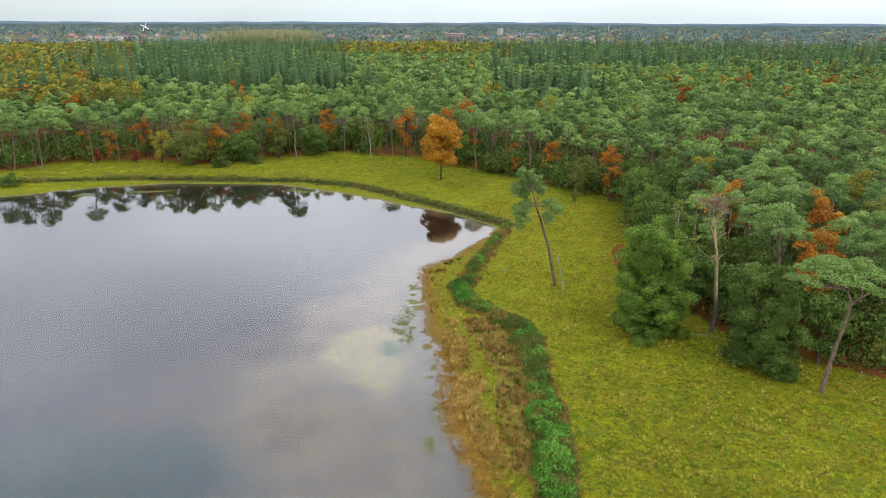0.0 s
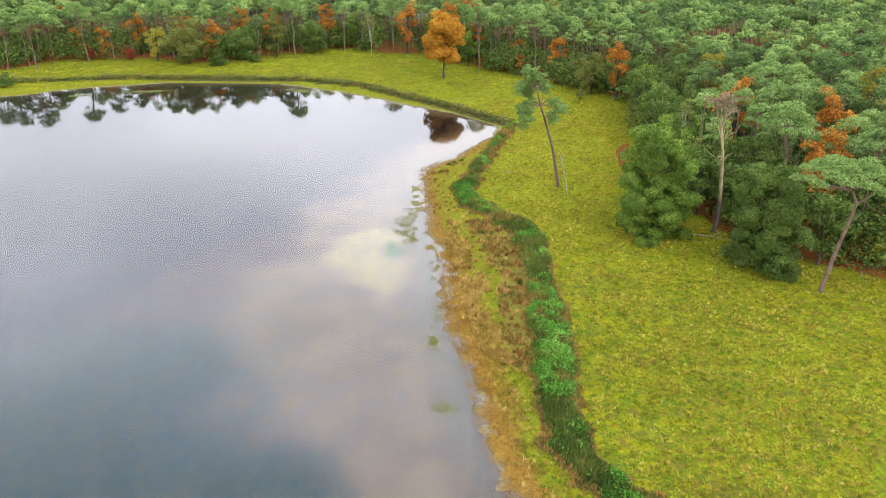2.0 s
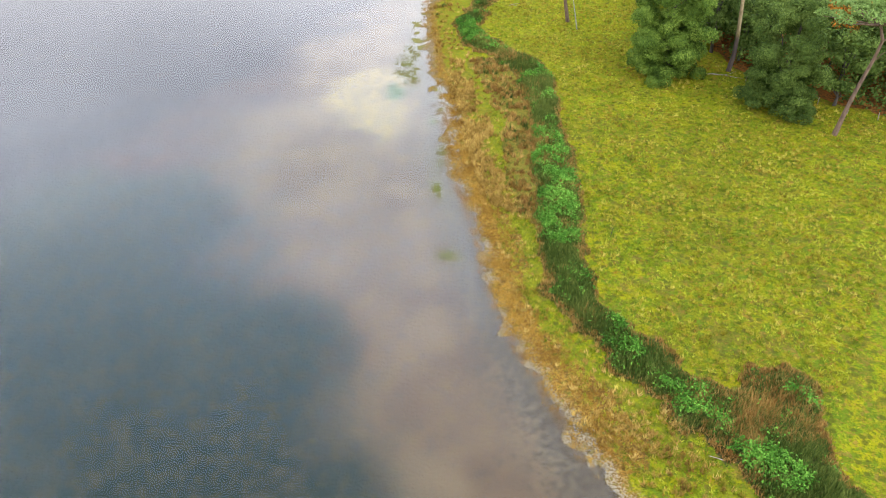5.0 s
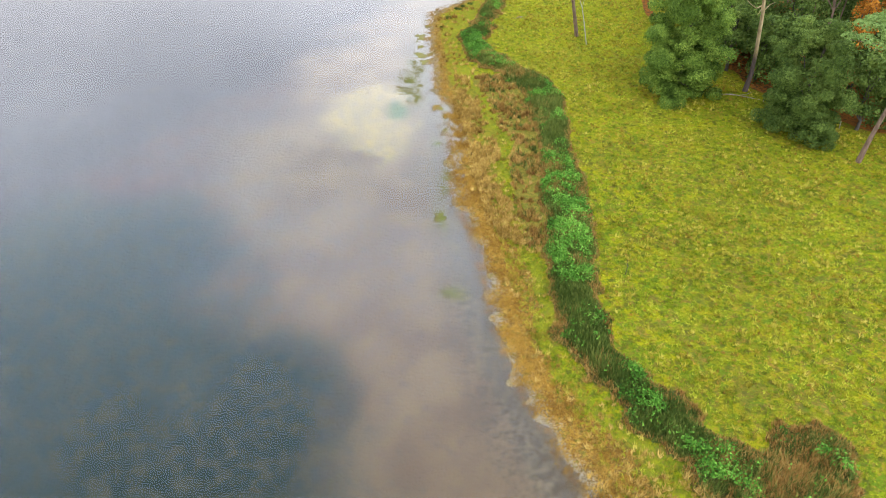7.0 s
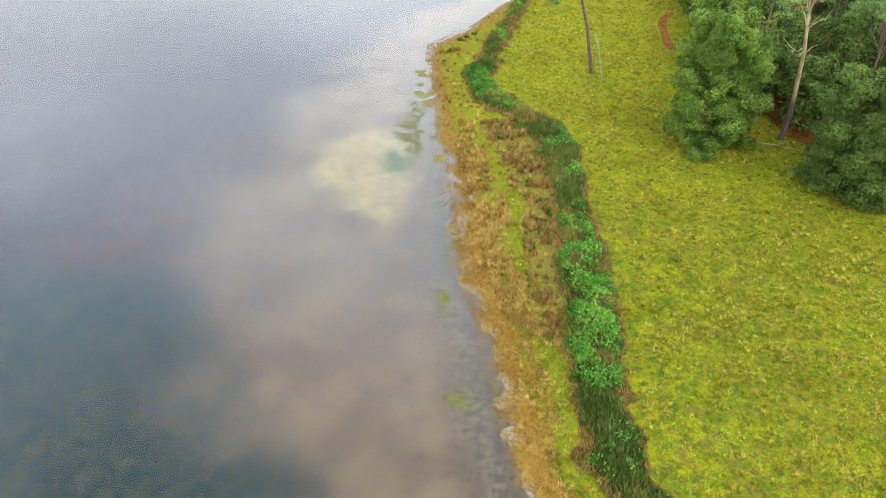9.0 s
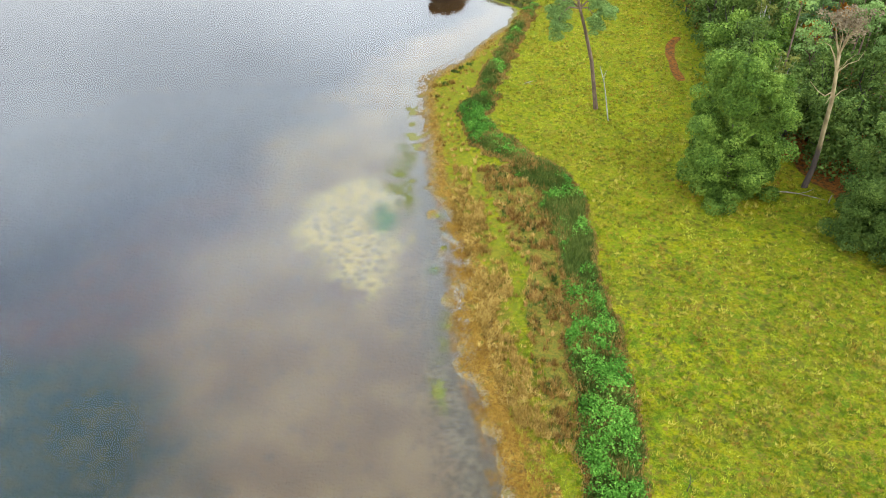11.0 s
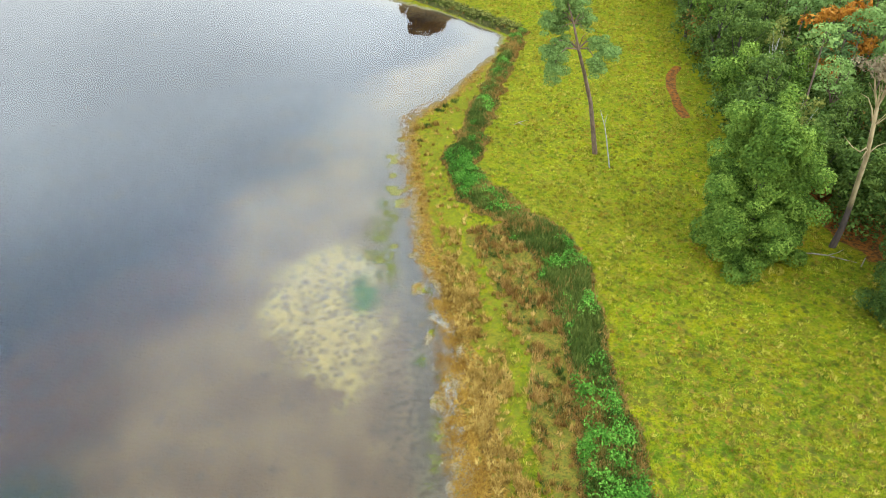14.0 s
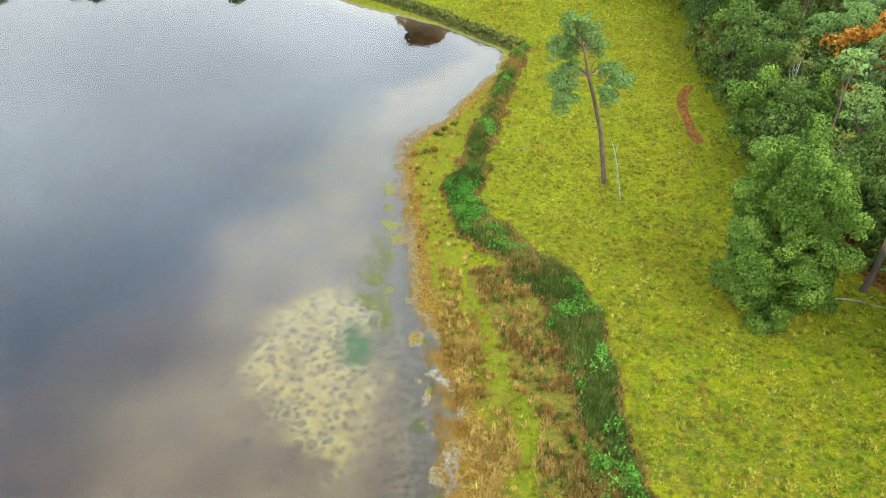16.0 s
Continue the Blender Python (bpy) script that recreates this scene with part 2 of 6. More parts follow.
    fields = k.mix(k.band(k.noise(0.004, 3), 0.42, 0.58), (0.085, 0.105, 0.050), (0.130, 0.150, 0.060))
    col = k.mix(far, col, fields)
    # lake bed: pale mud in the shallows, weed and algae; deep water's darkness painted further out
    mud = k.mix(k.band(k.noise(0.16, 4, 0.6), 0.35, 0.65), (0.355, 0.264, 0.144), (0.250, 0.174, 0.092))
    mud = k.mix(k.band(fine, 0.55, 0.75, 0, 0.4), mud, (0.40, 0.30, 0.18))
    # mud dimmed to the left in place of depth and a duller reflection
    dimming = k.attr("dimmed_mud")
    mud = over(mud, dimming, 0.0, 1.0, k.mix(k.band(mid, 0.4, 0.6), (0.085, 0.048, 0.032), (0.130, 0.074, 0.046)), 0.5)
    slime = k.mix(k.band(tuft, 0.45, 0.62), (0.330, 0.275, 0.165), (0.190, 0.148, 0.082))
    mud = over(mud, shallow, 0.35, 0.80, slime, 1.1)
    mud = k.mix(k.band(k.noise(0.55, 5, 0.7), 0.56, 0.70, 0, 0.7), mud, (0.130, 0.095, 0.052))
    depth_dark = k.mix(k.band(mid, 0.35, 0.7), (0.022, 0.016, 0.016), (0.040, 0.032, 0.028))
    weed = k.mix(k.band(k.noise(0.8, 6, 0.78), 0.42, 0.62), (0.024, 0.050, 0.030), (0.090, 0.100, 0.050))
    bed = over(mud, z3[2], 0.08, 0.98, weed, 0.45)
    bed = over(bed, z2[2], 0.15, 0.95, depth_dark, 0.6)
    hollow = k.calc("ADD", k.cells(0.55), k.calc("MULTIPLY", k.calc("SUBTRACT", fine, 0.5), 0.35))
    hollow2 = k.calc("ADD", k.cells(1.15), k.calc("MULTIPLY", k.calc("SUBTRACT", fine, 0.5), 0.35))
    alga = k.mix(k.band(mid, 0.35, 0.65), (0.74, 0.60, 0.21), (0.46, 0.37, 0.15))
    alga = k.mix(k.band(tuft, 0.47, 0.60, 0, 0.8), alga, (0.320, 0.250, 0.125))
    alga = k.mix(k.band(hollow, 0.36, 0.48, 0.7, 0.0), alga, (0.74, 0.62, 0.28))
    alga = k.mix(k.band(hollow, 0.24, 0.38, 0.75, 0.0), alga, (0.260, 0.205, 0.115))
    alga = k.mix(k.band(hollow2, 0.26, 0.36, 0.7, 0.0), alga, (0.190, 0.155, 0.090))
    bed = over(bed, z3[0], 0.15, 1.15, alga, 1.9)
    bed = over(bed, z3[1], 0.20, 1.0, k.mix(k.band(mid, 0.4, 0.6), (0.075, 0.185, 0.012), (0.075, 0.110, 0.034)), 1.1)
    up = k.put("ShaderNodeSeparateXYZ", Vector=k.co.outputs["Object"]).outputs["Z"]
    wet = k.band(k.calc("ADD", up, k.calc("MULTIPLY", k.calc("SUBTRACT", k.calc("ADD", k.calc("MULTIPLY", fine, 0.5), k.calc("MULTIPLY", tuft, 0.5)), 0.5), 0.36)), -0.11, 0.00)
    # wet margin: trodden grey mud and drift between the reeds and the water
    drift = k.mix(k.band(speck, 0.46, 0.58), (0.225, 0.185, 0.120), (0.120, 0.090, 0.050))
    drift = k.mix(k.band(tuft, 0.50, 0.60, 0, 0.75), drift, (0.150, 0.110, 0.040))
    edge = k.calc("ADD", up, k.calc("MULTIPLY", k.calc("SUBTRACT", k.calc("ADD", k.calc("MULTIPLY", speck, 0.6), k.calc("MULTIPLY", tuft, 0.4)), 0.5), 0.30))
    col = k.mix(k.band(edge, -0.005, 0.05), drift, col)
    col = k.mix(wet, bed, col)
    col = over(col, k.attr("gully"), 0.40, 0.75, k.mix(k.band(fine, 0.4, 0.6), (0.29, 0.265, 0.21), (0.18, 0.16, 0.12)), 0.8)
    col = over(col, k.attr("shore_mat"), 0.35, 0.60, k.mix(k.band(speck, 0.44, 0.58), (0.215, 0.180, 0.065), (0.130, 0.130, 0.030)), 1.2)
    col = over(col, spit, 0.42, 0.66, k.mix(k.band(fine, 0.4, 0.6), (0.130, 0.180, 0.008), (0.160, 0.120, 0.020)), 0.9)
    h = k.calc("ADD", k.calc("MULTIPLY", tuft, 1.0), k.calc("MULTIPLY", fine, 0.6))
    return k.done(col, 0.95, k.bump(h, 0.9, 0.30), 0.01)


def water_material():
    k = Nodes("lake_water")
    fres = k.put("ShaderNodeFresnel", IOR=1.36)
    gl = k.put("ShaderNodeBsdfGlossy", Color=(0.94, 0.97, 1.0), Roughness=0.045)
    clear = k.put("ShaderNodeBsdfTransparent", Color=(0.90, 0.86, 0.79))
    mx = k.put("ShaderNodeMixShader", Fac=fres.outputs[0])
    k.t.links.new(clear.outputs[0], mx.inputs[1])
    k.t.links.new(gl.outputs[0], mx.inputs[2])
    k.t.links.new(mx.outputs[0], k.out.inputs["Surface"])
    return k.m


def plain_material(name, a, b, scale, rough=0.8):
    k = Nodes(name)
    n = k.noise(scale, 4)
    return k.done(k.mix(k.band(n, 0.35, 0.65), a, b), rough)


WALL = plain_material("house_wall", (0.30, 0.27, 0.25), (0.42, 0.40, 0.37), 0.2)
BRICK = plain_material("brick_wall", (0.27, 0.16, 0.125), (0.34, 0.21, 0.17), 0.3)
ROOF = plain_material("roof_tiles", (0.19, 0.11, 0.09), (0.27, 0.165, 0.14), 0.3)
PANE = plain_material("window_pane", (0.05, 0.06, 0.07), (0.08, 0.09, 0.10), 0.5, 0.15)
THATCH = plain_material("dark_thatch", (0.070, 0.080, 0.070), (0.100, 0.105, 0.090), 0.3)
WHITE = plain_material("white_paint", (0.70, 0.70, 0.68), (0.82, 0.82, 0.80), 0.2, 0.5)
STEEL = plain_material("grey_steel", (0.35, 0.37, 0.38), (0.5, 0.5, 0.5), 0.2, 0.4)


def backdrop_material():
    k = Nodes("hazy_distance")
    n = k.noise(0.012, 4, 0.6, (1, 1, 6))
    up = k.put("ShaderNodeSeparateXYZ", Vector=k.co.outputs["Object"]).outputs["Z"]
    # backdrop glows by itself; haze is put into its colour, bluer upward
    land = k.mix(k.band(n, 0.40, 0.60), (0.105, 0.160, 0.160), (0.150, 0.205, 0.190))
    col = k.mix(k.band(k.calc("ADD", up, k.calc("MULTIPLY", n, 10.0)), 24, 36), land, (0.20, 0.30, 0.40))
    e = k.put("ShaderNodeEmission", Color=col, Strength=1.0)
    k.t.links.new(e.outputs[0], k.out.inputs["Surface"])
    return k.m


# ---- plan of the place (metres) ----
LAKE = [(-260, 190), (-180, 205), (-142.6, 214.4), (-126.6, 227.7), (-99.4, 238.3), (-65.6, 239.7), (-48.9, 232), (-32.7, 221.6), (-17.7, 210.7),
        (-4.1, 202), (5.4, 193), (7.5, 187.5), (3.9, 176.5), (-2.7, 161.9), (-9.1, 152.5), (-8.4, 140.5), (-6.7, 129.4), (-5.6, 119.7), (-4.1, 114.5),
        (-2.4, 103.7), (-1.8, 98.2), (-1.4, 90.9), (-0.5, 83.5), (2.0, 75.5), (3.4, 66.8), (4.6, 60), (7.4, 51), (10.6, 43.3), (13.2, 36.2), (22, 18),
        (30, -80), (-260, -80)]
HEDGE = [(10, 190), (6.1, 175.7), (0.1, 150.5), (-3, 137.8), (-0.8, 128.5), (4.6, 121.6), (8.2, 114), (9.4, 107), (9.7, 94.7), (9.6, 83.6), (10.1, 74.5), (10, 66.9),
         (10.2, 60.3), (13, 54.3), (16.2, 47.9), (19.7, 43.7), (22.8, 39.4), (27, 30), (40, 28), (32.2, 37), (33.8, 42), (34.6, 46), (33.2, 49.2), (30.8, 48.4), (29.4, 49.0),
         (27.4, 46.2), (23.6, 47.5), (20.1, 52), (16.2, 57.1), (15.5, 63), (15.3, 67.2), (15.7, 75), (15.7, 84), (14.9, 95), (14.8, 108.7),
         (14.1, 120.4), (7.6, 126.6), (2.2, 135.8), (4.2, 150.8), (10.9, 179.7), (13, 190)]
FAR_HEDGE = [(11, 190), (-4.3, 206.7), (-22.3, 222.4), (-34.8, 233.8), (-55, 242), (-82, 243.6), (-120, 241), (-146, 233), (-200, 215)]
FOREST = [(-420, 170), (-200, 235), (-161, 251), (-150, 268.6), (-123, 270.5), (-100, 266.3), (-83.7, 275.6), (-53.4, 298), (-31.7, 289), (-15.8, 284),
          (1.7, 262.4), (13.4, 250), (31.9, 229), (44, 212), (41.5, 197), (39.4, 186), (38.8, 171.5), (37.5, 154), (37, 142), (37, 130), (41, 125),
          (46, 115.3), (54.4, 107), (64, 100.3), (90, 84), (140, 60), (300, 40), (1300, 300), (1500, 1150), (-1500, 1150), (-1300, 400)]
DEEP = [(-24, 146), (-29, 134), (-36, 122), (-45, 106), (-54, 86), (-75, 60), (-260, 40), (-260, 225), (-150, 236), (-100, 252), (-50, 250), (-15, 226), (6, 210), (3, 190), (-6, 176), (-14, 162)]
WEED = [(-60, 92), (-33, 84), (-26, 83), (-21, 78), (-20, 71), (-18, 62), (-14, 52), (-9, 42), (-3, 25), (-80, 20), (-90, 80)]
ALGAE = [(-22, 113), (-20, 116.5), (-16.4, 118.7), (-13.6, 119.9), (-9.3, 114.2), (-8.1, 108), (-7.4, 102.6), (-7.9, 97), (-9.3, 94), (-12.8, 94), (-14.8, 96), (-17.3, 100), (-20.9, 102.5), (-22, 106)]
POOL = [(-13.8, 113.1), (-10.7, 113.6), (-8.7, 111), (-8.7, 106.7), (-11.3, 106.2), (-13.6, 109)]
RUSHES = [(-3, 123), (0, 121), (1, 114), (2.6, 107), (3.4, 103), (4.4, 99), (4.6, 95), (4.2, 91), (5.5, 85), (8.4, 75), (6.4, 74.5), (3.6, 80), (1.8, 88), (0.4, 98), (-1.0, 106), (-3, 114)]
BROWN = [(0.4, 121), (3, 112.4), (4.4, 106.7), (5.3, 102.4), (6.2, 99.4), (6.4, 94), (6.6, 86), (7.8, 76), (9.6, 73), (9.8, 84), (9.9, 95), (9.6, 104), (9.3, 109), (8.2, 114.5), (5.8, 120), (3.4, 122.6)]
RUST = [(-2.4, 109), (-0.4, 98), (0.4, 88), (1.4, 82), (4.1, 75), (5.3, 69), (6.4, 60), (7.4, 55), (9.2, 51), (11.2, 47.5), (13, 44.5), (16, 38)]
LIME = [(6.6, 80), (8.1, 70), (8.8, 64.4), (9.6, 58.2), (10.9, 53.2), (13.6, 48.6), (17.1, 44.9), (20, 40.5), (24, 34)]
LIME_MID = [(-4.2, 137), (-1.6, 128.5), (0.6, 121.5), (1.9, 114), (3.4, 107.7), (4.3, 103), (5.3, 100), (5.5, 95.9), (5, 91.8), (6, 85)]
GULLY = [(-2.8, 107), (-1.9, 103.2), (-1.4, 99.7), (-1.1, 96), (-0.6, 91)]
LIME_FAR = [(9.6, 190.5), (2.3, 197.5), (-14.4, 212), (-33, 226), (-54, 238.4), (-81, 241), (-118, 237), (-139, 222), (-185, 208)]
SPIT = [(-5.9, 113), (-5.3, 110.1), (-4.8, 106.1), (-4.1, 102.3), (-3.5, 98.9)]
PADS = [(-3.2, 97), (-2.8, 94), (-2.6, 91), (-2.2, 86)]
MAT_FAR = [(-8.5, 150), (-9.5, 141), (-8.8, 131), (-10.6, 121.5), (-9.2, 115), (-6.6, 110)]
MAT_NEAR = [(-3.4, 100), (-2.6, 90), (-2.2, 82), (-0.6, 74), (0.2, 66), (2.6, 58), (6.4, 49), (10.5, 40)]
TRACK = [(37.8, 172.1), (36.2, 168.7), (35.0, 162.5), (34.7, 157.7), (35.1, 152.8)]
LIME_BEND = [(4, 172), (-2.5, 155), (-6, 141), (-4.5, 130), (-1.5, 119)]


def ring_gap(x, y, poly):
    """Distance to a closed outline, positive inside."""
    d, inside = np.full(x.shape, 1e9), np.zeros(x.shape, bool)
    for (ax, ay), (bx, by) in zip(poly, poly[1:] + poly[:1]):
        ex, ey = bx - ax, by - ay
        t = np.clip(((x - ax) * ex + (y - ay) * ey) / (ex * ex + ey * ey), 0, 1)
        d = np.minimum(d, np.hypot(x - ax - t * ex, y - ay - t * ey))
        if ay != by:
            inside ^= ((ay > y) != (by > y)) & (x < ex * (y - ay) / ey + ax)
    return np.where(inside, d, -d)


def line_gap(x, y, line):
    """Distance to an open line."""
    d = np.full(x.shape, 1e9)
    for (ax, ay), (bx, by) in zip(line, line[1:]):
        ex, ey = bx - ax, by - ay
        t = np.clip(((x - ax) * ex + (y - ay) * ey) / (ex * ex + ey * ey), 0, 1)
        d = np.minimum(d, np.hypot(x - ax - t * ex, y - ay - t * ey))
    return d


def smooth(v, lo, hi):
    t = np.clip((v - lo) / (hi - lo), 0, 1)
    return t * t * (3 - 2 * t)


TABLES = {}


def grain(x, y, size, seed):
    """Smooth random unevenness between about -1 and 1 on a lattice of that size."""
    if seed not in TABLES:
        TABLES[seed] = np.random.RandomState(seed).uniform(-1, 1, (128, 128))
    tab = TABLES[seed]
    x, y, c, s = np.asarray(x, float), np.asarray(y, float), math.cos(seed * 1.7 + 0.6), math.sin(seed * 1.7 + 0.6)
    u, v = (x * c + y * s) / size, (y * c - x * s) / size
    i, j = np.floor(u).astype(int), np.floor(v).astype(int)
    f, g = u - i, v - j
    f, g = f * f * (3 - 2 * f), g * g * (3 - 2 * g)
    a, b, c, d = tab[i % 128, j % 128], tab[(i + 1) % 128, j % 128], tab[i % 128, (j + 1) % 128], tab[(i + 1) % 128, (j + 1) % 128]
    return (a * (1 - f) + b * f) * (1 - g) + (c * (1 - f) + d * f) * g


def waves(x, y, size, seed):
    """Uneven lumps of about that size, in three octaves."""
    return grain(x, y, size * 1.6, seed) + 0.5 * grain(x + 31.7, y + 11.3, size * 0.8, seed + 500) + 0.25 * grain(x + 7.1, y + 3.9, size * 0.4, seed + 900)


def warp(x, y, *steps):
    """Shifts places so that drawn outlines come out ragged."""
    u, v = x, y
    for k, (size, amount) in enumerate(steps):
        u = u + amount * grain(x, y, size, 300 + k)
        v = v + amount * grain(x + 57.0, y - 23.0, size, 350 + k)
    return u, v


def mats(x, y):
    """Low mats of moss and dead rush that break the edge of the water."""
    far = smooth(line_gap(x, y, MAT_FAR), 3.2, 0.8) * smooth(waves(x, y, 1.0, 63) + 0.6 * waves(x, y, 0.6, 64), 0.15, 0.9)
    near = smooth(line_gap(x, y, MAT_NEAR), 2.4, 0.6) * smooth(waves(x, y, 0.9, 65) + 0.6 * waves(x, y, 0.6, 67), 0.7, 1.3)
    return np.maximum(far, 0.3 * near)


def ground_z(x, y):
    x, y = np.asarray(x, float), np.asarray(y, float)
    lake = ring_gap(*warp(x, y, (9.0, 0.8), (3.0, 0.45), (1.2, 0.3)), LAKE)
    near = smooth(y, 175, 150)
    land = -0.005 + 0.06 * np.clip(-lake, 0, 1.5) / 1.5 + 0.43 * smooth(-lake, 0.8, 9.0) + 0.10 * waves(x, y, 3.0, 5) * smooth(-lake, 1, 5) + 0.25 * waves(x, y, 14.0, 9) * smooth(-lake, 6, 20)
    flats = (0.022 * grain(x, y, 3.6, 21) + 0.014 * grain(x, y, 1.7, 22)) * smooth(lake, 9, 0) * near
    bed = -0.005 - 0.06 * smooth(lake, 0, 4) - 0.40 * smooth(lake, 4, 15) - 1.3 * smooth(lake, 12, 40) + flats
    z = np.where(lake > 0, bed, land)
    bank = np.maximum(smooth(ring_gap(x, y, HEDGE), -0.6, 2.0), smooth(line_gap(x, y, FAR_HEDGE), 3.0, 0.8))
    return z + 0.09 * smooth(line_gap(*warp(x, y, (2.2, 0.8), (0.9, 0.5)), SPIT), 1.1, 0.1) * smooth(waves(x, y, 0.9, 59), -0.5, 0.5) * smooth(lake, -0.5, 1.0) + 0.45 * bank + 0.085 * mats(x, y) + 0.016 * grain(x, y, 1.3, 23) * smooth(np.abs(lake), 4.0, 0.5) * near


# ---- mesh builders ----


def cards_mesh(name, centre, normal, size, tone, material, stretch=1.35, slots=None, extra=None, raw=None):
    """Leaf clumps: one pointed blade per centre, facing its normal. extra: more vertices, faces and tones in slot 1."""
    n = len(centre)
    r = np.random.RandomState(n % 9973)
    normal = normal / (np.linalg.norm(normal, axis=1, keepdims=True) + 1e-9)
    side = np.cross(normal, r.normal(size=(n, 3)))
    side /= np.linalg.norm(side, axis=1, keepdims=True) + 1e-9
    along = np.cross(normal, side)
    s = size[:, None] * 0.5
    v = np.empty((n, 3, 3))
    v[:, 0] = centre - along * s * stretch * 0.8 - side * s
    v[:, 1] = centre - along * s * stretch * 0.8 + side * s
    v[:, 2] = centre + along * s * stretch * 1.1
    if raw is not None:
        v = raw
    verts = v.reshape(-1, 3)
    loops = np.arange(n * 3)
    starts = np.arange(n) * 3
    totals = np.full(n, 3)
    tones = np.repeat(tone, 3)
    mats = np.zeros(n, int)
    if extra is not None:
        ev, ef, et = extra
        loops = np.concatenate([loops, (np.asarray(ef) + len(verts)).ravel()])
        starts = np.concatenate([starts, n * 3 + np.arange(len(ef)) * 4])
        totals = np.concatenate([totals, np.full(len(ef), 4)])
        mats = np.concatenate([mats, np.ones(len(ef), int)])
        verts = np.concatenate([verts, ev])
        tones = np.concatenate([tones, et])
    me = bpy.data.meshes.new(name)
    me.vertices.add(len(verts))
    me.vertices.foreach_set("co", verts.astype(np.float32).ravel())
    me.loops.add(len(loops))
    me.loops.foreach_set("vertex_index", loops.astype(np.int32))
    me.polygons.add(len(starts))
    me.polygons.foreach_set("loop_start", starts.astype(np.int32))
    me.polygons.foreach_set("loop_total", totals.astype(np.int32))
    me.update(calc_edges=True)
    a = me.attributes.new("tone", "FLOAT", "POINT")
    a.data.foreach_set("value", tones.astype(np.float32))
    for m in (slots or [material]):
        me.materials.append(m)
    if extra is not None:
        me.polygons.foreach_set("material_index", mats.astype(np.int32))
    return me


def lobes(r, centres, radii, per, card, flat=0.75, under=-0.35, jitter=0.55):
    """Leaf clumps spread over a set of rounded lobes. Returns centres, normals and sizes."""
    C, N, S = [], [], []
    for c, rad in zip(centres, radii):
        k = max(3, int(per * rad * rad))
        d = r.normal(size=(k * 2, 3))
        d /= np.linalg.norm(d, axis=1, keepdims=True)
        d = d[d[:, 2] > under][:k]
        p = d * np.array([rad, rad, rad * flat]) * r.uniform(0.75, 1.08, (len(d), 1))
        C.append(np.asarray(c) + p)
        N.append(d * np.array([1, 1, 1.4]) + r.normal(size=d.shape) * jitter)
        S.append(card * r.uniform(0.6, 1.35, len(d)))
    return np.concatenate(C), np.concatenate(N), np.concatenate(S)


def tube(path, radii, sides=7):
    """A tapered, bent limb as vertices and quads."""
    path = [Vector(p) for p in path]
    V, F = [], []
    for i, p in enumerate(path):
        way = (path[min(i + 1, len(path) - 1)] - path[max(i - 1, 0)]).normalized()
        u = way.cross(Vector((0.3, 1, 0.1))).normalized()
        w = way.cross(u)
        for j in range(sides):
            a = 2 * math.pi * j / sides
            V.append(p + (u * math.cos(a) + w * math.sin(a)) * radii[i] * (1 + 0.08 * math.sin(3 * a + i)))
        if i:
            b = (i - 1) * sides
            F += [(b + j, b + (j + 1) % sides, b + sides + (j + 1) % sides, b + sides + j) for j in range(sides)]
    return V, F


def limb_mesh(name, path, radii, sides, material):
    V, F = tube(path, radii, sides)
    F.append(tuple(range(len(V) - sides, len(V))))
    me = bpy.data.meshes.new(name)
    me.from_pydata([tuple(v) for v in V], [], F)
    for p in me.polygons:
        p.use_smooth = True
    me.materials.append(material)
    return me


def add_limbs(root, limbs, material):
    """The first limb is the trunk, the others are boughs of their own."""
    for i, (path, radii, sides) in enumerate(limbs):
        name = "trunk" if i == 0 else "bough"
        part(name, limb_mesh(name, path, radii, sides, material), root)


def bend(r, a, b, steps, wobble):
    """A wandering line from a to b."""
    a, b = Vector(a), Vector(b)
    out = []
    for i in range(steps + 1):
        t = i / steps
        w = wobble * math.sin(math.pi * t)
        out.append(a.lerp(b, t) + Vector((r.normal() * w, r.normal() * w, r.normal() * w * 0.4)))
    return out


def part(name, me, parent, label=""):
    ob = new(name, me)
    ob.parent = parent
    return tagged(ob, label) if label else ob


def thing(name, label, category, group="", kind=""):
    return tagged(new(name), label, category, group, kind)


# ---- tree kinds ----


def pine_lobes(r, height, R, depth):
    """Flat needle pads round the top of a pine, with the limb ends that bear them."""
    n = int(13 + R * 2.5)
    cs, rs = [], []
    for i in range(n):
        a = 2.4 * i + r.uniform(-0.5, 0.5)
        q = math.sqrt((i + 0.5) / n)
        cs.append((R * 0.80 * q * math.cos(a), R * 0.80 * q * math.sin(a), height - 0.7 - depth * q * q * r.uniform(0.4, 1.3) - r.uniform(0, 0.8)))
        rs.append(r.uniform(0.27, 0.42) * R)
    return cs, rs


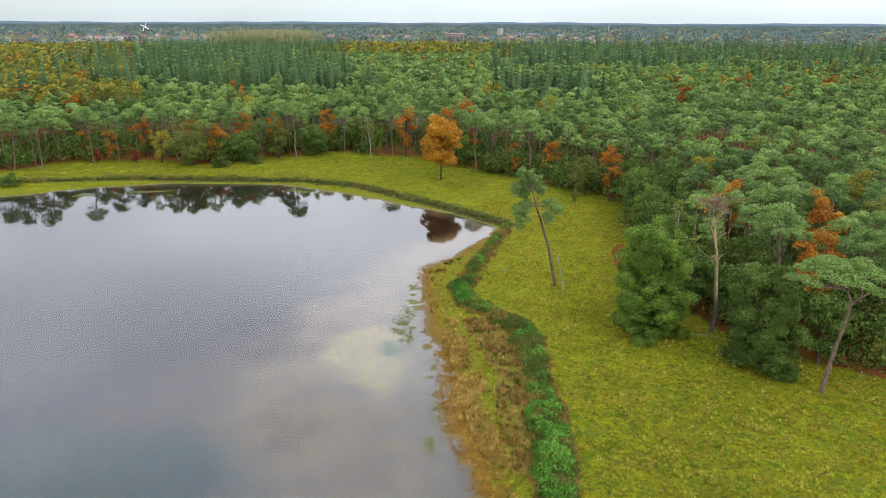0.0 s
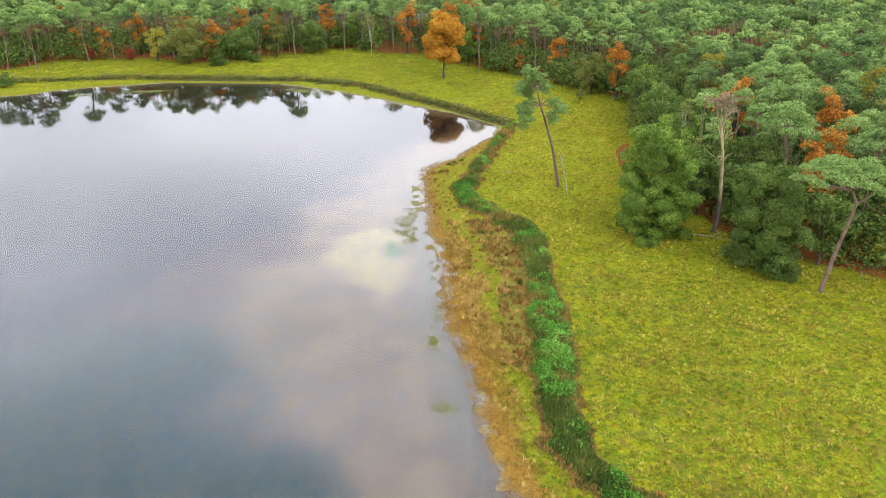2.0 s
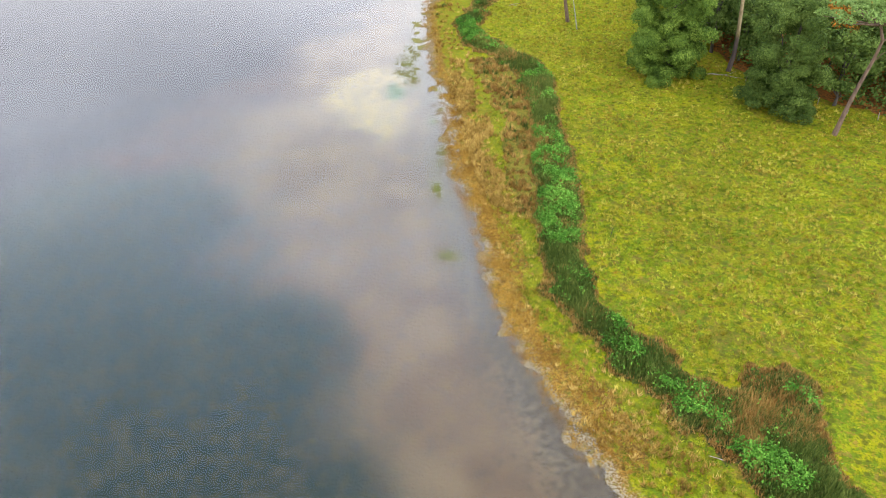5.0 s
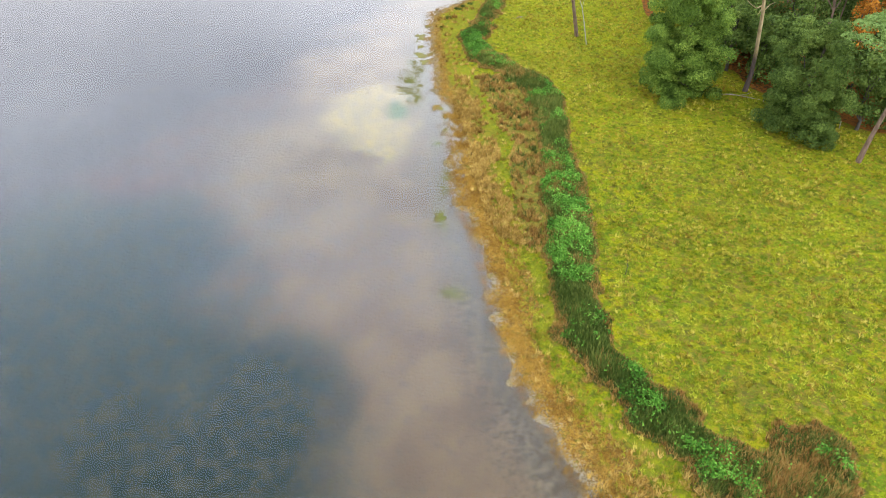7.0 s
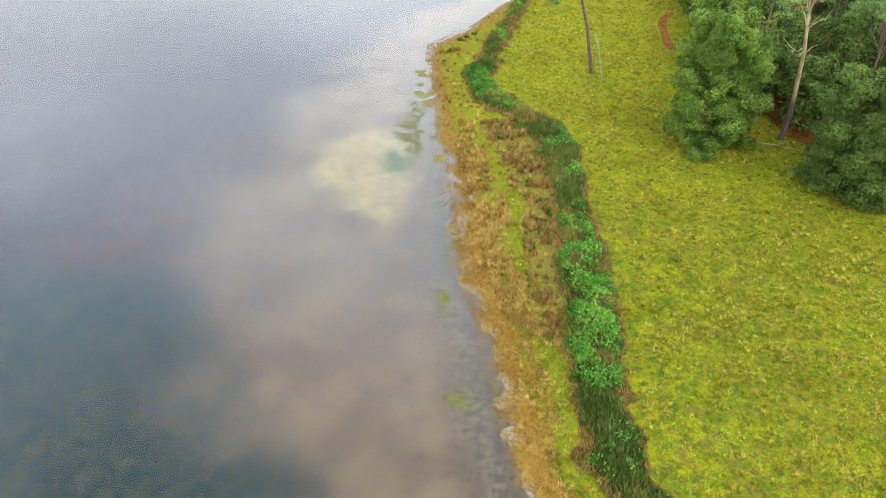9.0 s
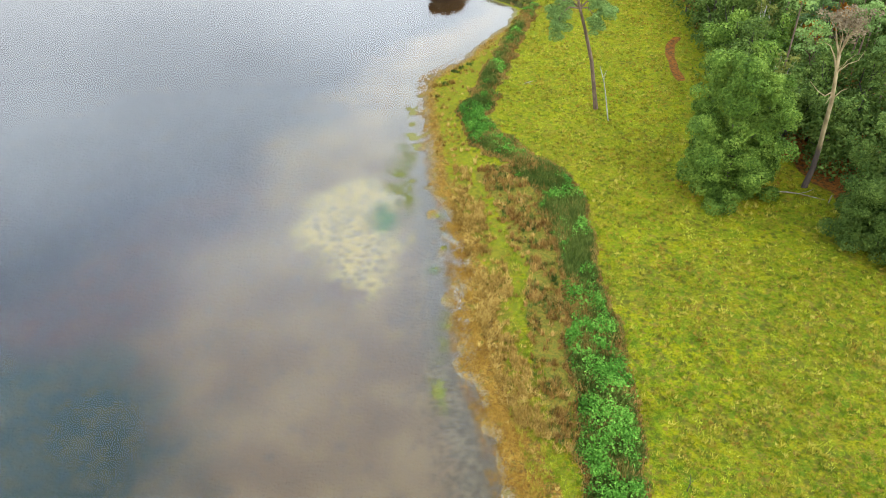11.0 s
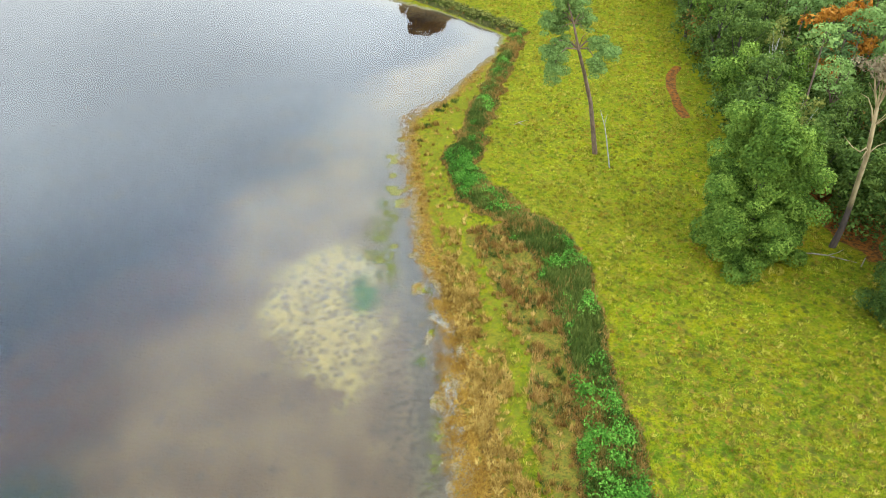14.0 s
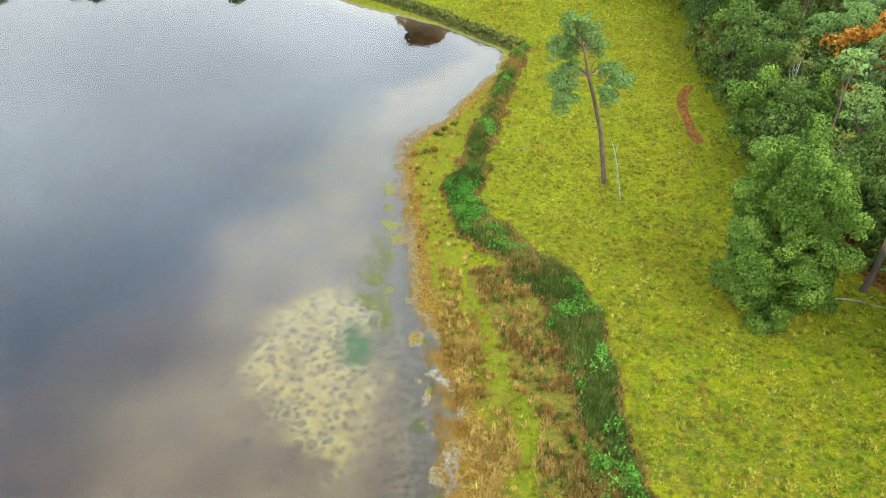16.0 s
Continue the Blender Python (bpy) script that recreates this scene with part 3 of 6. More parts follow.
def pine_tree(name, seed, height, R, depth, label, lean=(0, 0), per=26, card=0.42, leaf=LEAF_PINE, category="pine tree", group=""):
    r = np.random.RandomState(seed)
    root = thing(name, label, category, group)
    cs, rs = pine_lobes(r, height, R, depth)
    off = np.array([lean[0], lean[1], 0])
    cs = [tuple(np.array(c) + off) for c in cs]
    top = Vector((lean[0], lean[1], height - 1.2))
    trunk = bend(r, (0, 0, -0.3), top, 7, 0.22)
    base = 0.009 * height + 0.04
    limbs = [(trunk, [base * (1.25 if i == 0 else 1 - 0.095 * i) for i in range(8)], 8)]
    for c in cs[::2]:
        k = r.randint(4, 7)
        limbs.append((bend(r, trunk[k], Vector(c) - Vector((0, 0, 0.2)), 4, 0.25), [base * 0.42 * (1 - 0.19 * i) for i in range(5)], 5))
    for _ in range(3):
        k, a = r.randint(3, 6), r.uniform(0, 6.28)
        limbs.append((bend(r, trunk[k], trunk[k] + Vector((math.cos(a) * 1.3, math.sin(a) * 1.3, 0.3)), 3, 0.1), [base * 0.22 * (1 - 0.25 * i) for i in range(4)], 4))
    add_limbs(root, limbs, BARK_PINE)
    C, N, S = lobes(r, cs, rs, per, card, 0.55, -0.3, 0.75)
    # needles paler toward the top: light from above put into the tone
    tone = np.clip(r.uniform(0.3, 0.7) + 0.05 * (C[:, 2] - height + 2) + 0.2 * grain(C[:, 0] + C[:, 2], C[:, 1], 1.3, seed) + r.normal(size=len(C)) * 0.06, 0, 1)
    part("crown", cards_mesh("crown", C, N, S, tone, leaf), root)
    return root


def broad_lobes(r, height, R, low, n):
    """Boughs of uneven reach, each ending in a spray of small leafy lobes, so that the outline has bays and gaps."""
    mid, half = (height + low) / 2, (height - low) / 2
    cs, rs = [], []
    boughs = max(6, n // 7)
    for i in range(boughs):
        u = 1 - 1.9 * (i + 0.5) / boughs
        a = 2.39996 * i + r.uniform(-0.6, 0.6)
        q = math.sqrt(max(0.05, 1 - u * u))
        if n > 100 and u < 0:
            q = max(q, 0.86)
        great = n > 100
        k = r.uniform(0.50, 0.90) if great else r.uniform(0.38, 0.74)
        c = (R * k * q * math.cos(a), R * k * q * math.sin(a), mid + half * u * (r.uniform(0.66, 0.90) if u > -0.5 else r.uniform(0.85, 1.0)))
        for _ in range(max(3, n // boughs)):
            t = r.uniform(0.55, 1.08)
            off = R * (0.10 if great else 0.16)
            cs.append((c[0] * t + r.normal() * off, c[1] * t + r.normal() * off, min(height - 0.4, max(0.5, low + 0.3, mid + (c[2] - mid) * (0.5 + 0.5 * t) + r.normal() * half * 0.11))))
            rs.append(R * (r.uniform(0.10, 0.24) if great else r.uniform(0.18, 0.33)))
    if n > 100:
        # a skirt of low boughs that reach the grass
        for i in range(64):
            a, k = 2.39996 * i, r.uniform(0.26, 0.72)
            cs.append((R * k * math.cos(a), R * k * math.sin(a), max(0.5, low + 0.4) + r.uniform(0, 0.36) * height))
            rs.append(R * r.uniform(0.14, 0.22))
    return cs, rs


def broad_tree(name, seed, height, R, low, label, leaf=LEAF_OAK, per=30, card=0.42, n=46, bark=BARK_OAK, category="tree", group=""):
    r = np.random.RandomState(seed)
    root = thing(name, label, category, group)
    cs, rs = broad_lobes(r, height, R, low, n)
    trunk = bend(r, (0, 0, -0.3), (r.normal() * 0.4, r.normal() * 0.4, height * 0.78), 6, 0.2)
    base = (0.016 * height + 0.04) * (0.5 if bark is BARK_BIRCH else 1.0)
    limbs = [(trunk, [base * (1.3 if i == 0 else 1 - 0.12 * i) for i in range(7)], 8)]
    for c in cs[::max(3, len(cs) // 9)]:
        k = max(1, min(5, int(6 * (c[2] / height) * 0.8)))
        limbs.append((bend(r, trunk[k], c, 4, 0.3), [base * 0.45 * (1 - 0.2 * i) for i in range(5)], 5))
    add_limbs(root, limbs, bark)
    C, N, S = lobes(r, cs, rs, per, card, 0.75, -0.45, 0.5)
    # leaf tone rises with height, standing in for sky light on the crown
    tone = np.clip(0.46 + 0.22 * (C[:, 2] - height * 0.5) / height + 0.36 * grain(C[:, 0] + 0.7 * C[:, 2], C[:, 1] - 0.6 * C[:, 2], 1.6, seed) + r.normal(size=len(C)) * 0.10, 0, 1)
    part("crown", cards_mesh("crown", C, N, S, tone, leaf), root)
    return root


def spruce_boughs(r, height, R, layers, per):
    """Tiers of drooping boughs round a spruce, each a closed skirt with pointed bough ends."""
    out = []
    for i in range(layers):
        t = (i + 0.2) / layers
        rad = R * (1 - t) ** 0.9 + 0.25
        a = r.uniform(0, 6.283) + np.arange(per) * 6.283 / per
        reach = rad * r.uniform(0.72, 1.18, per)
        other = np.roll(reach, -1)
        z = height * (0.12 + 0.88 * t)
        low, low2 = z - 0.42 * reach, z - 0.42 * other
        b = a + 6.283 / per
        m = (a + b) / 2
        top = np.stack([np.cos(m) * 0.06, np.sin(m) * 0.06, np.full(per, z + 0.55 * rad)], 1)
        p, q = np.stack([np.cos(a) * reach, np.sin(a) * reach, low], 1), np.stack([np.cos(b) * other, np.sin(b) * other, low2], 1)
        notch = np.stack([np.cos(m) * reach * 0.62, np.sin(m) * reach * 0.62, z - 0.12 * reach], 1)
        out += [np.stack([top, p, notch], 1), np.stack([top, notch, q], 1)]
    return np.concatenate(out)


# ---- ground and water ----


def axis(fine_lo, fine_hi, step, lo, hi, grow=1.14):
    out = list(np.arange(fine_lo, fine_hi + 1e-6, step))
    s, v = step, fine_hi
    while v < hi:
        s *= grow
        v = min(v + s, hi)
        out.append(v)
    s, v = step, fine_lo
    while v > lo:
        s *= grow
        v = max(v - s, lo)
        out.insert(0, v)
    return np.array(out)


def build_ground():
    xs = axis(-24, 62, 0.5, -4900, 4900, 1.09)
    ys = axis(32, 200, 0.5, -3000, 4900, 1.09)
    X, Y = np.meshgrid(xs, ys)
    Z = ground_z(X, Y)
    me = bpy.data.meshes.new("ground")
    nx, ny = len(xs), len(ys)
    idx = np.arange(nx * ny).reshape(ny, nx)
    quads = np.stack([idx[:-1, :-1], idx[:-1, 1:], idx[1:, 1:], idx[1:, :-1]], -1).reshape(-1, 4)
    me.vertices.add(nx * ny)
    me.vertices.foreach_set("co", np.stack([X, Y, Z], -1).astype(np.float32).ravel())
    me.loops.add(quads.size)
    me.loops.foreach_set("vertex_index", quads.astype(np.int32).ravel())
    me.polygons.add(len(quads))
    me.polygons.foreach_set("loop_start", np.arange(0, quads.size, 4).astype(np.int32))
    me.polygons.foreach_set("loop_total", np.full(len(quads), 4, np.int32))
    me.update(calc_edges=True)
    me.polygons.foreach_set("use_smooth", np.ones(len(quads), bool))

    def zone(name, a, b, c, d):
        at = me.attributes.new(name, "FLOAT_COLOR", "POINT")
        at.data.foreach_set("color", np.stack([a, b, c, d], -1).astype(np.float32).ravel())

    lake = ring_gap(X, Y, LAKE)
    W1, W2, W3 = warp(X, Y, (2.4, 0.9), (0.9, 0.4)), warp(X, Y, (5.0, 2.0), (1.6, 0.9), (0.7, 0.4)), warp(X, Y, (24.0, 9.0), (7.0, 3.5), (2.0, 1.2))
    hedge = np.maximum(smooth(ring_gap(*W1, HEDGE), -1.2, 1.2), smooth(line_gap(X, Y, FAR_HEDGE), 3.4, 1.2))
    shallow = smooth(lake, 6.5, 1.0) * smooth(Y, 128, 116) + 0.7 * smooth(lake, 3.0, 0.5) * smooth(Y, 112, 125) * smooth(Y, 165, 150)
    zone("zone_land", np.maximum(smooth(ring_gap(*W1, FOREST) - 4.0 * smooth(Y, 122, 132), 0.2, 3.4), smooth(line_gap(*warp(X, Y, (6.0, 0.5)), TRACK), 1.2, 0.4)), hedge, smooth(ring_gap(*W2, RUSHES), -1.5, 1.5), shallow)
    shore_rust = np.maximum(smooth(line_gap(*W1, RUST), 3.2, 1.7), 0.72 * smooth(-lake, 4.0, 0.8) * smooth(Y, 195, 170))
    lime = np.maximum.reduce((smooth(line_gap(*W1, LIME), 1.2, 0.2), smooth(line_gap(*W1, LIME_FAR), 4.0, 1.5), smooth(line_gap(*W2, LIME_BEND), 3.4, 0.6), 0.75 * smooth(line_gap(*W2, LIME_MID), 1.2, 0.2))) * smooth(-lake, 1.2, 3.4)
    spit = smooth(line_gap(*W2, SPIT), 1.3, 0.2) * smooth(waves(X, Y, 1.2, 62), -0.5, 0.3) + smooth(line_gap(*W2, PADS), 1.1, 0.2) * smooth(waves(X, Y, 1.6, 61), -0.1, 0.4)
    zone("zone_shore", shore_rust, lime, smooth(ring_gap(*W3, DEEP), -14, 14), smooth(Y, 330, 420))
    zone("zone_bed", smooth(ring_gap(*W2, ALGAE), -3.5, 3.0), smooth(ring_gap(*W1, POOL), -1.6, 3.0), smooth(ring_gap(*W3, WEED), -10, 11), np.clip(spit, 0, 1))
    me.attributes.new("dimmed_mud", "FLOAT", "POINT").data.foreach_set("value", smooth(W3[0] + 0.15 * (W3[1] - 90), -13, -40).astype(np.float32).ravel())
    me.attributes.new("fresh", "FLOAT", "POINT").data.foreach_set("value", (smooth(W3[1], 84, 122) * smooth(W3[1], 260, 190)).astype(np.float32).ravel())
    me.attributes.new("brown_strip", "FLOAT", "POINT").data.foreach_set("value", smooth(ring_gap(*W1, BROWN), -1.0, 0.9).astype(np.float32).ravel())
    me.attributes.new("gully", "FLOAT", "POINT").data.foreach_set("value", smooth(line_gap(*W1, GULLY), 0.7, 0.1).astype(np.float32).ravel())
    me.attributes.new("shore_mat", "FLOAT", "POINT").data.foreach_set("value", mats(X, Y).astype(np.float32).ravel())
    me.materials.append(ground_material())
    tagged(new("ground", me), "yellow-green heath meadow sloping gently into the lake bed", "ground", kind="structure")


def build_water():
    c = []
    n = len(LAKE)
    for i, (x, y) in enumerate(LAKE):
        (ax, ay), (bx, by) = LAKE[i - 1], LAKE[(i + 1) % n]
        v = Vector((by - ay, -(bx - ax))).normalized()
        s = 2.2 if ring_gap(np.array([x + v.x]), np.array([y + v.y]), LAKE)[0] < 0 else -2.2
        c.append((x + v.x * s, y + v.y * s, 0.0))
    bm = bmesh.new()
    bm.faces.new([bm.verts.new(p) for p in c])
    bmesh.ops.triangulate(bm, faces=bm.faces[:])
    bmesh.ops.recalc_face_normals(bm, faces=bm.faces[:])
    if sum(f.normal.z for f in bm.faces) < 0:
        bmesh.ops.reverse_faces(bm, faces=bm.faces[:])
    me = bpy.data.meshes.new("water")
    bm.to_mesh(me)
    me.materials.append(water_material())
    tagged(new("water", me), "calm grey-brown lake water reflecting cloud and trees", "lake", kind="structure")


def build_backdrop():
    r = np.random.RandomState(4)
    V, F = [], []
    n = 240
    for i in range(n + 1):
        a = radians(-75 + 150 * i / n)
        x, y = 4650 * math.sin(a), 4650 * math.cos(a)
        top = 35 + 2.5 * math.sin(i * 0.21) + 1.5 * math.sin(i * 0.83 + 1) + r.uniform(-0.8, 0.8)
        V += [(x, y, -5), (x, y, top)]
        if i:
            F.append((2 * i - 2, 2 * i, 2 * i + 1, 2 * i - 1))
    me = bpy.data.meshes.new("backdrop")
    me.from_pydata(V, [], F)
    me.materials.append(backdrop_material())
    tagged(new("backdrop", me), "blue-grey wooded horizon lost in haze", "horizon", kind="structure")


build_ground()
build_water()
build_backdrop()


def on_ground(x, y):
    return float(ground_z(np.array([x]), np.array([y]))[0])


# ---- single trees on and beside the meadow ----


def place(root, x, y, turn=0.0, size=1.0, drop=0.0):
    root.matrix_basis = pose(x, y, on_ground(x, y) - drop, 0, 0, turn) @ Matrix.Diagonal((size, size, size, 1))
    return root


def lone_pine():
    r = np.random.RandomState(11)
    root = thing("lone_pine", "leaning sparse old pine standing alone in the meadow", "pine tree")
    trunk = [(0, 0, -0.3), (-0.9, -1.2, 4), (-2.0, -2.6, 9), (-3.6, -4.4, 14), (-5.0, -6.0, 18), (-6.0, -6.8, 21.5), (-7.0, -7.3, 24.2)]
    rad = [0.40, 0.31, 0.27, 0.23, 0.19, 0.12, 0.05]
    limbs = [(trunk, rad, 9)]
    pads, sizes = [], []

    def limb(k, ends, r0, bearing=0.0):
        ends = [(trunk[k][0] + 0.72 * (e[0] - trunk[k][0]), trunk[k][1] + 0.72 * (e[1] - trunk[k][1]), e[2]) for e in ends]
        pth = [trunk[k]] + ends
        limbs.append((pth, [r0 * (1 - 0.8 * i / (len(pth) - 1)) for i in range(len(pth))], 6))
        if bearing:
            for e, s in ((ends[-1], 1.0), (ends[-2], 0.75)):
                for _ in range(11):
                    pads.append((e[0] + r.normal() * bearing * 0.48, e[1] + r.normal() * bearing * 0.48, e[2] + r.normal() * 0.35 - 0.5 * abs(r.normal())))
                    sizes.append(bearing * s * r.uniform(0.5, 0.85))

    limb(4, [(-6.4, -5.6, 18.8), (-8.2, -5.2, 18.9), (-9.8, -5.0, 17.6)], 0.16, 1.35)
    limb(4, [(-7.2, -7.0, 18.4), (-8.6, -7.6, 17.6), (-9.2, -7.8, 16.0)], 0.13, 1.15)
    limb(4, [(-3.8, -6.2, 19.0), (-2.0, -6.3, 19.0), (-0.4, -6.0, 18.2)], 0.15, 1.25)
    limb(4, [(-3.6, -7.0, 18.4), (-2.4, -7.6, 17.4), (-1.7, -7.8, 16.2)], 0.10, 0.85)
    limb(5, [(-7.2, -6.2, 22.6), (-8.6, -5.9, 22.8), (-10.0, -5.6, 21.8)], 0.09, 0.95)
    limb(5, [(-7.0, -5.2, 21.9), (-8.0, -4.0, 21.2), (-8.4, -3.2, 20.4)], 0.08, 1.0)
    limb(5, [(-5.0, -5.6, 22.3), (-4.2, -4.8, 22.4), (-3.6, -4.2, 21.8)], 0.08, 1.0)
    limb(6, [(-7.0, -7.2, 24.8), (-7.6, -7.0, 25.2), (-8.2, -6.8, 24.9)], 0.05, 0.95)
    limb(6, [(-6.4, -7.1, 24.6), (-5.6, -6.8, 24.8), (-5.0, -6.6, 24.3)], 0.05, 0.85)
    for k, a, b in ((5, (-4.6, -7.4, 22.4), (-4.9, -7.2, 24.0)), (4, (-6.0, -7.0, 19.4), (-7.0, -8.4, 19.2)), (5, (-7.2, -7.6, 21.6), (-8.2, -8.2, 21.4)),
                    (5, (-5.2, -7.8, 21.8), (-4.0, -8.4, 20.6)), (4, (-4.4, -7.2, 17.2), (-3.8, -7.4, 14.6)), (4, (-4.6, -7.0, 19.8), (-3.6, -7.4, 20.6))):
        limb(k, [a, b], 0.07)
    add_limbs(root, limbs, BARK_PINE)
    for _ in range(15):
        t = r.uniform()
        pads.append((-5.2 - 1.9 * t + r.normal() * 0.7, -5.2 - 1.2 * t + abs(r.normal()) * 1.3, 19.6 + 5.0 * t + r.normal() * 0.4))
        sizes.append(r.uniform(0.45, 0.85))
    C, N, S = lobes(r, pads, sizes, 340, 0.17, 0.6, -0.4, 0.6)
    tone = np.clip(0.5 + r.normal(size=len(C)) * 0.15, 0, 1)
    part("crown", cards_mesh("crown", C, N, S, tone, LEAF_PINE), root)
    return root


def snag():
    r = np.random.RandomState(5)
    root = thing("dead_pine", "tall barkless dead pine with broken pale limbs", "dead tree")
    trunk = [(0, 0, -0.3), (0.3, -0.2, 3), (0.1, -0.5, 6.5), (-0.4, -1.1, 10), (-0.9, -1.8, 13.5), (-1.6, -2.2, 17), (-2.1, -2.5, 19.4)]
    limbs = [(trunk, [0.42, 0.33, 0.30, 0.28, 0.26, 0.22, 0.17], 9)]

    def fork(k, ends, r0):
        p = [trunk[k]] + ends
        limbs.append((p, [r0 * (1 - 0.82 * i / (len(p) - 1)) for i in range(len(p))], 6))

    fork(6, [(-2.9, -2.7, 21), (-3.3, -2.5, 22.4), (-4.2, -2.3, 23.4)], 0.15)
    fork(6, [(-1.6, -2.2, 21), (-0.6, -2.0, 22), (0.4, -1.8, 21.6), (0.5, -1.8, 20.6)], 0.16)
    fork(6, [(-1.8, -2.8, 21.6), (-1.2, -3.0, 23.2), (-0.2, -3.0, 24.0)], 0.14)
    fork(5, [(-2.6, -2.6, 19.2), (-3.6, -3.0, 20.6), (-4.6, -3.3, 21.2)], 0.11)
    fork(4, [(-1.5, -2.2, 14.5), (-2.2, -2.5, 14.2), (-3.4, -2.9, 15.0), (-4.8, -3.2, 16.4)], 0.13)
    fork(4, [(-1.3, -2.1, 14.0), (-1.9, -2.6, 13.2)], 0.12)
    fork(4, [(-0.2, -1.9, 14.6), (0.5, -2.0, 15.0)], 0.09)
    fork(5, [(-0.6, -2.3, 18.2), (0.4, -2.3, 18.6), (0.8, -2.3, 19.8)], 0.08)
    for _ in range(9):
        k, a = r.randint(5, 7), r.uniform(0, 6.28)
        e = Vector(trunk[k]) + Vector((math.cos(a) * 1.6, math.sin(a) * 1.2, r.uniform(1.5, 4.0)))
        fork(k, [tuple(Vector(trunk[k]).lerp(e, 0.5) + Vector((0, 0, 0.3))), tuple(e)], 0.06)
    add_limbs(root, limbs, SNAG)
    cs = [(-2.2 + r.normal() * 1.4, -2.5 + r.normal() * 0.9, 23.2 + r.normal() * 0.7) for _ in range(26)]
    C, N, S = lobes(r, cs, [0.75] * 26, 90, 0.15, 0.6, -0.8, 0.9)
    part("twig_tangle", cards_mesh("twig_tangle", C, N, S, np.full(len(C), 0.5), LEAF_DRY, 3.0), root, "dry grey-brown twigs")["kind"] = "stuff"
    return root


def bent_pine():
    r = np.random.RandomState(8)
    root = thing("bent_pine", "leaning pine with a flat umbrella crown at the wood's edge", "pine tree")
    trunk = [(0, 0, -0.3), (0.2, -0.6, 4), (0.5, -1.2, 8), (0.9, -1.9, 12), (0.9, -2.6, 15), (-0.2, -2.9, 17.2)]
    limbs = [(trunk, [0.40, 0.29, 0.26, 0.23, 0.20, 0.17], 9)]
    cs, rs = [], []
    for i in range(34):
        a, q = 2.4 * i, math.sqrt((i + 0.5) / 34)
        cs.append((-1.6 + 6.2 * q * math.cos(a), -3.2 + 5.4 * q * math.sin(a), 21.0 - 2.2 * q * q + r.normal() * 0.35))
        rs.append(r.uniform(1.0, 1.6))
    for c in cs[::3]:
        limbs.append((bend(r, trunk[5], (c[0], c[1], c[2] - 0.4), 4, 0.3), [0.17, 0.14, 0.11, 0.08, 0.04], 5))
    limbs.append((bend(r, trunk[4], (5.2, -3.0, 18.2), 4, 0.2), [0.15, 0.13, 0.10, 0.07, 0.03], 5))
    limbs.append((bend(r, trunk[3], (1.9, -2.6, 13.6), 3, 0.1), [0.10, 0.08, 0.06, 0.03], 5))
    add_limbs(root, limbs, BARK_PINE)
    C, N, S = lobes(r, cs, rs, 210, 0.20, 0.5, -0.3, 0.8)
    part("crown", cards_mesh("crown", C, N, S, np.clip(0.62 + r.normal(size=len(C)) * 0.12, 0, 1), LEAF_PINE), root)
    return root


place(lone_pine(), 19.2, 141.1)
place(snag(), 44.1, 118.4)
place(bent_pine(), 53.9, 96.7)
place(broad_tree("oak_tree", 21, 20.2, 7.4, -1.6, "full green oak with branches down to the grass", LEAF_OAK, 290, 0.205, 210), 33.0, 117.0)
place(broad_tree("young_oak", 22, 18.2, 6.4, -0.6, "dark green oak beside the sandy track", LEAF_DARK, 280, 0.20, 190), 47.7, 104.4)

post = thing("dead_birch", "thin bare white birch stem leaning beside the pine", "dead tree")
stem = [(0, 0, -0.2), (-0.5, 0.0, 2.2), (-1.0, 0.1, 4.6), (-1.5, 0.0, 6.6), (-2.3, 0.1, 8.8)]
add_limbs(post, [(stem, [0.095, 0.09, 0.08, 0.06, 0.035], 6), ([stem[3], (-1.4, 0.3, 7.4), (-1.2, 0.5, 8.0)], [0.04, 0.03, 0.015], 5)], BARK_BIRCH)
place(post, 20.6, 136.9)

# ---- the wood ----


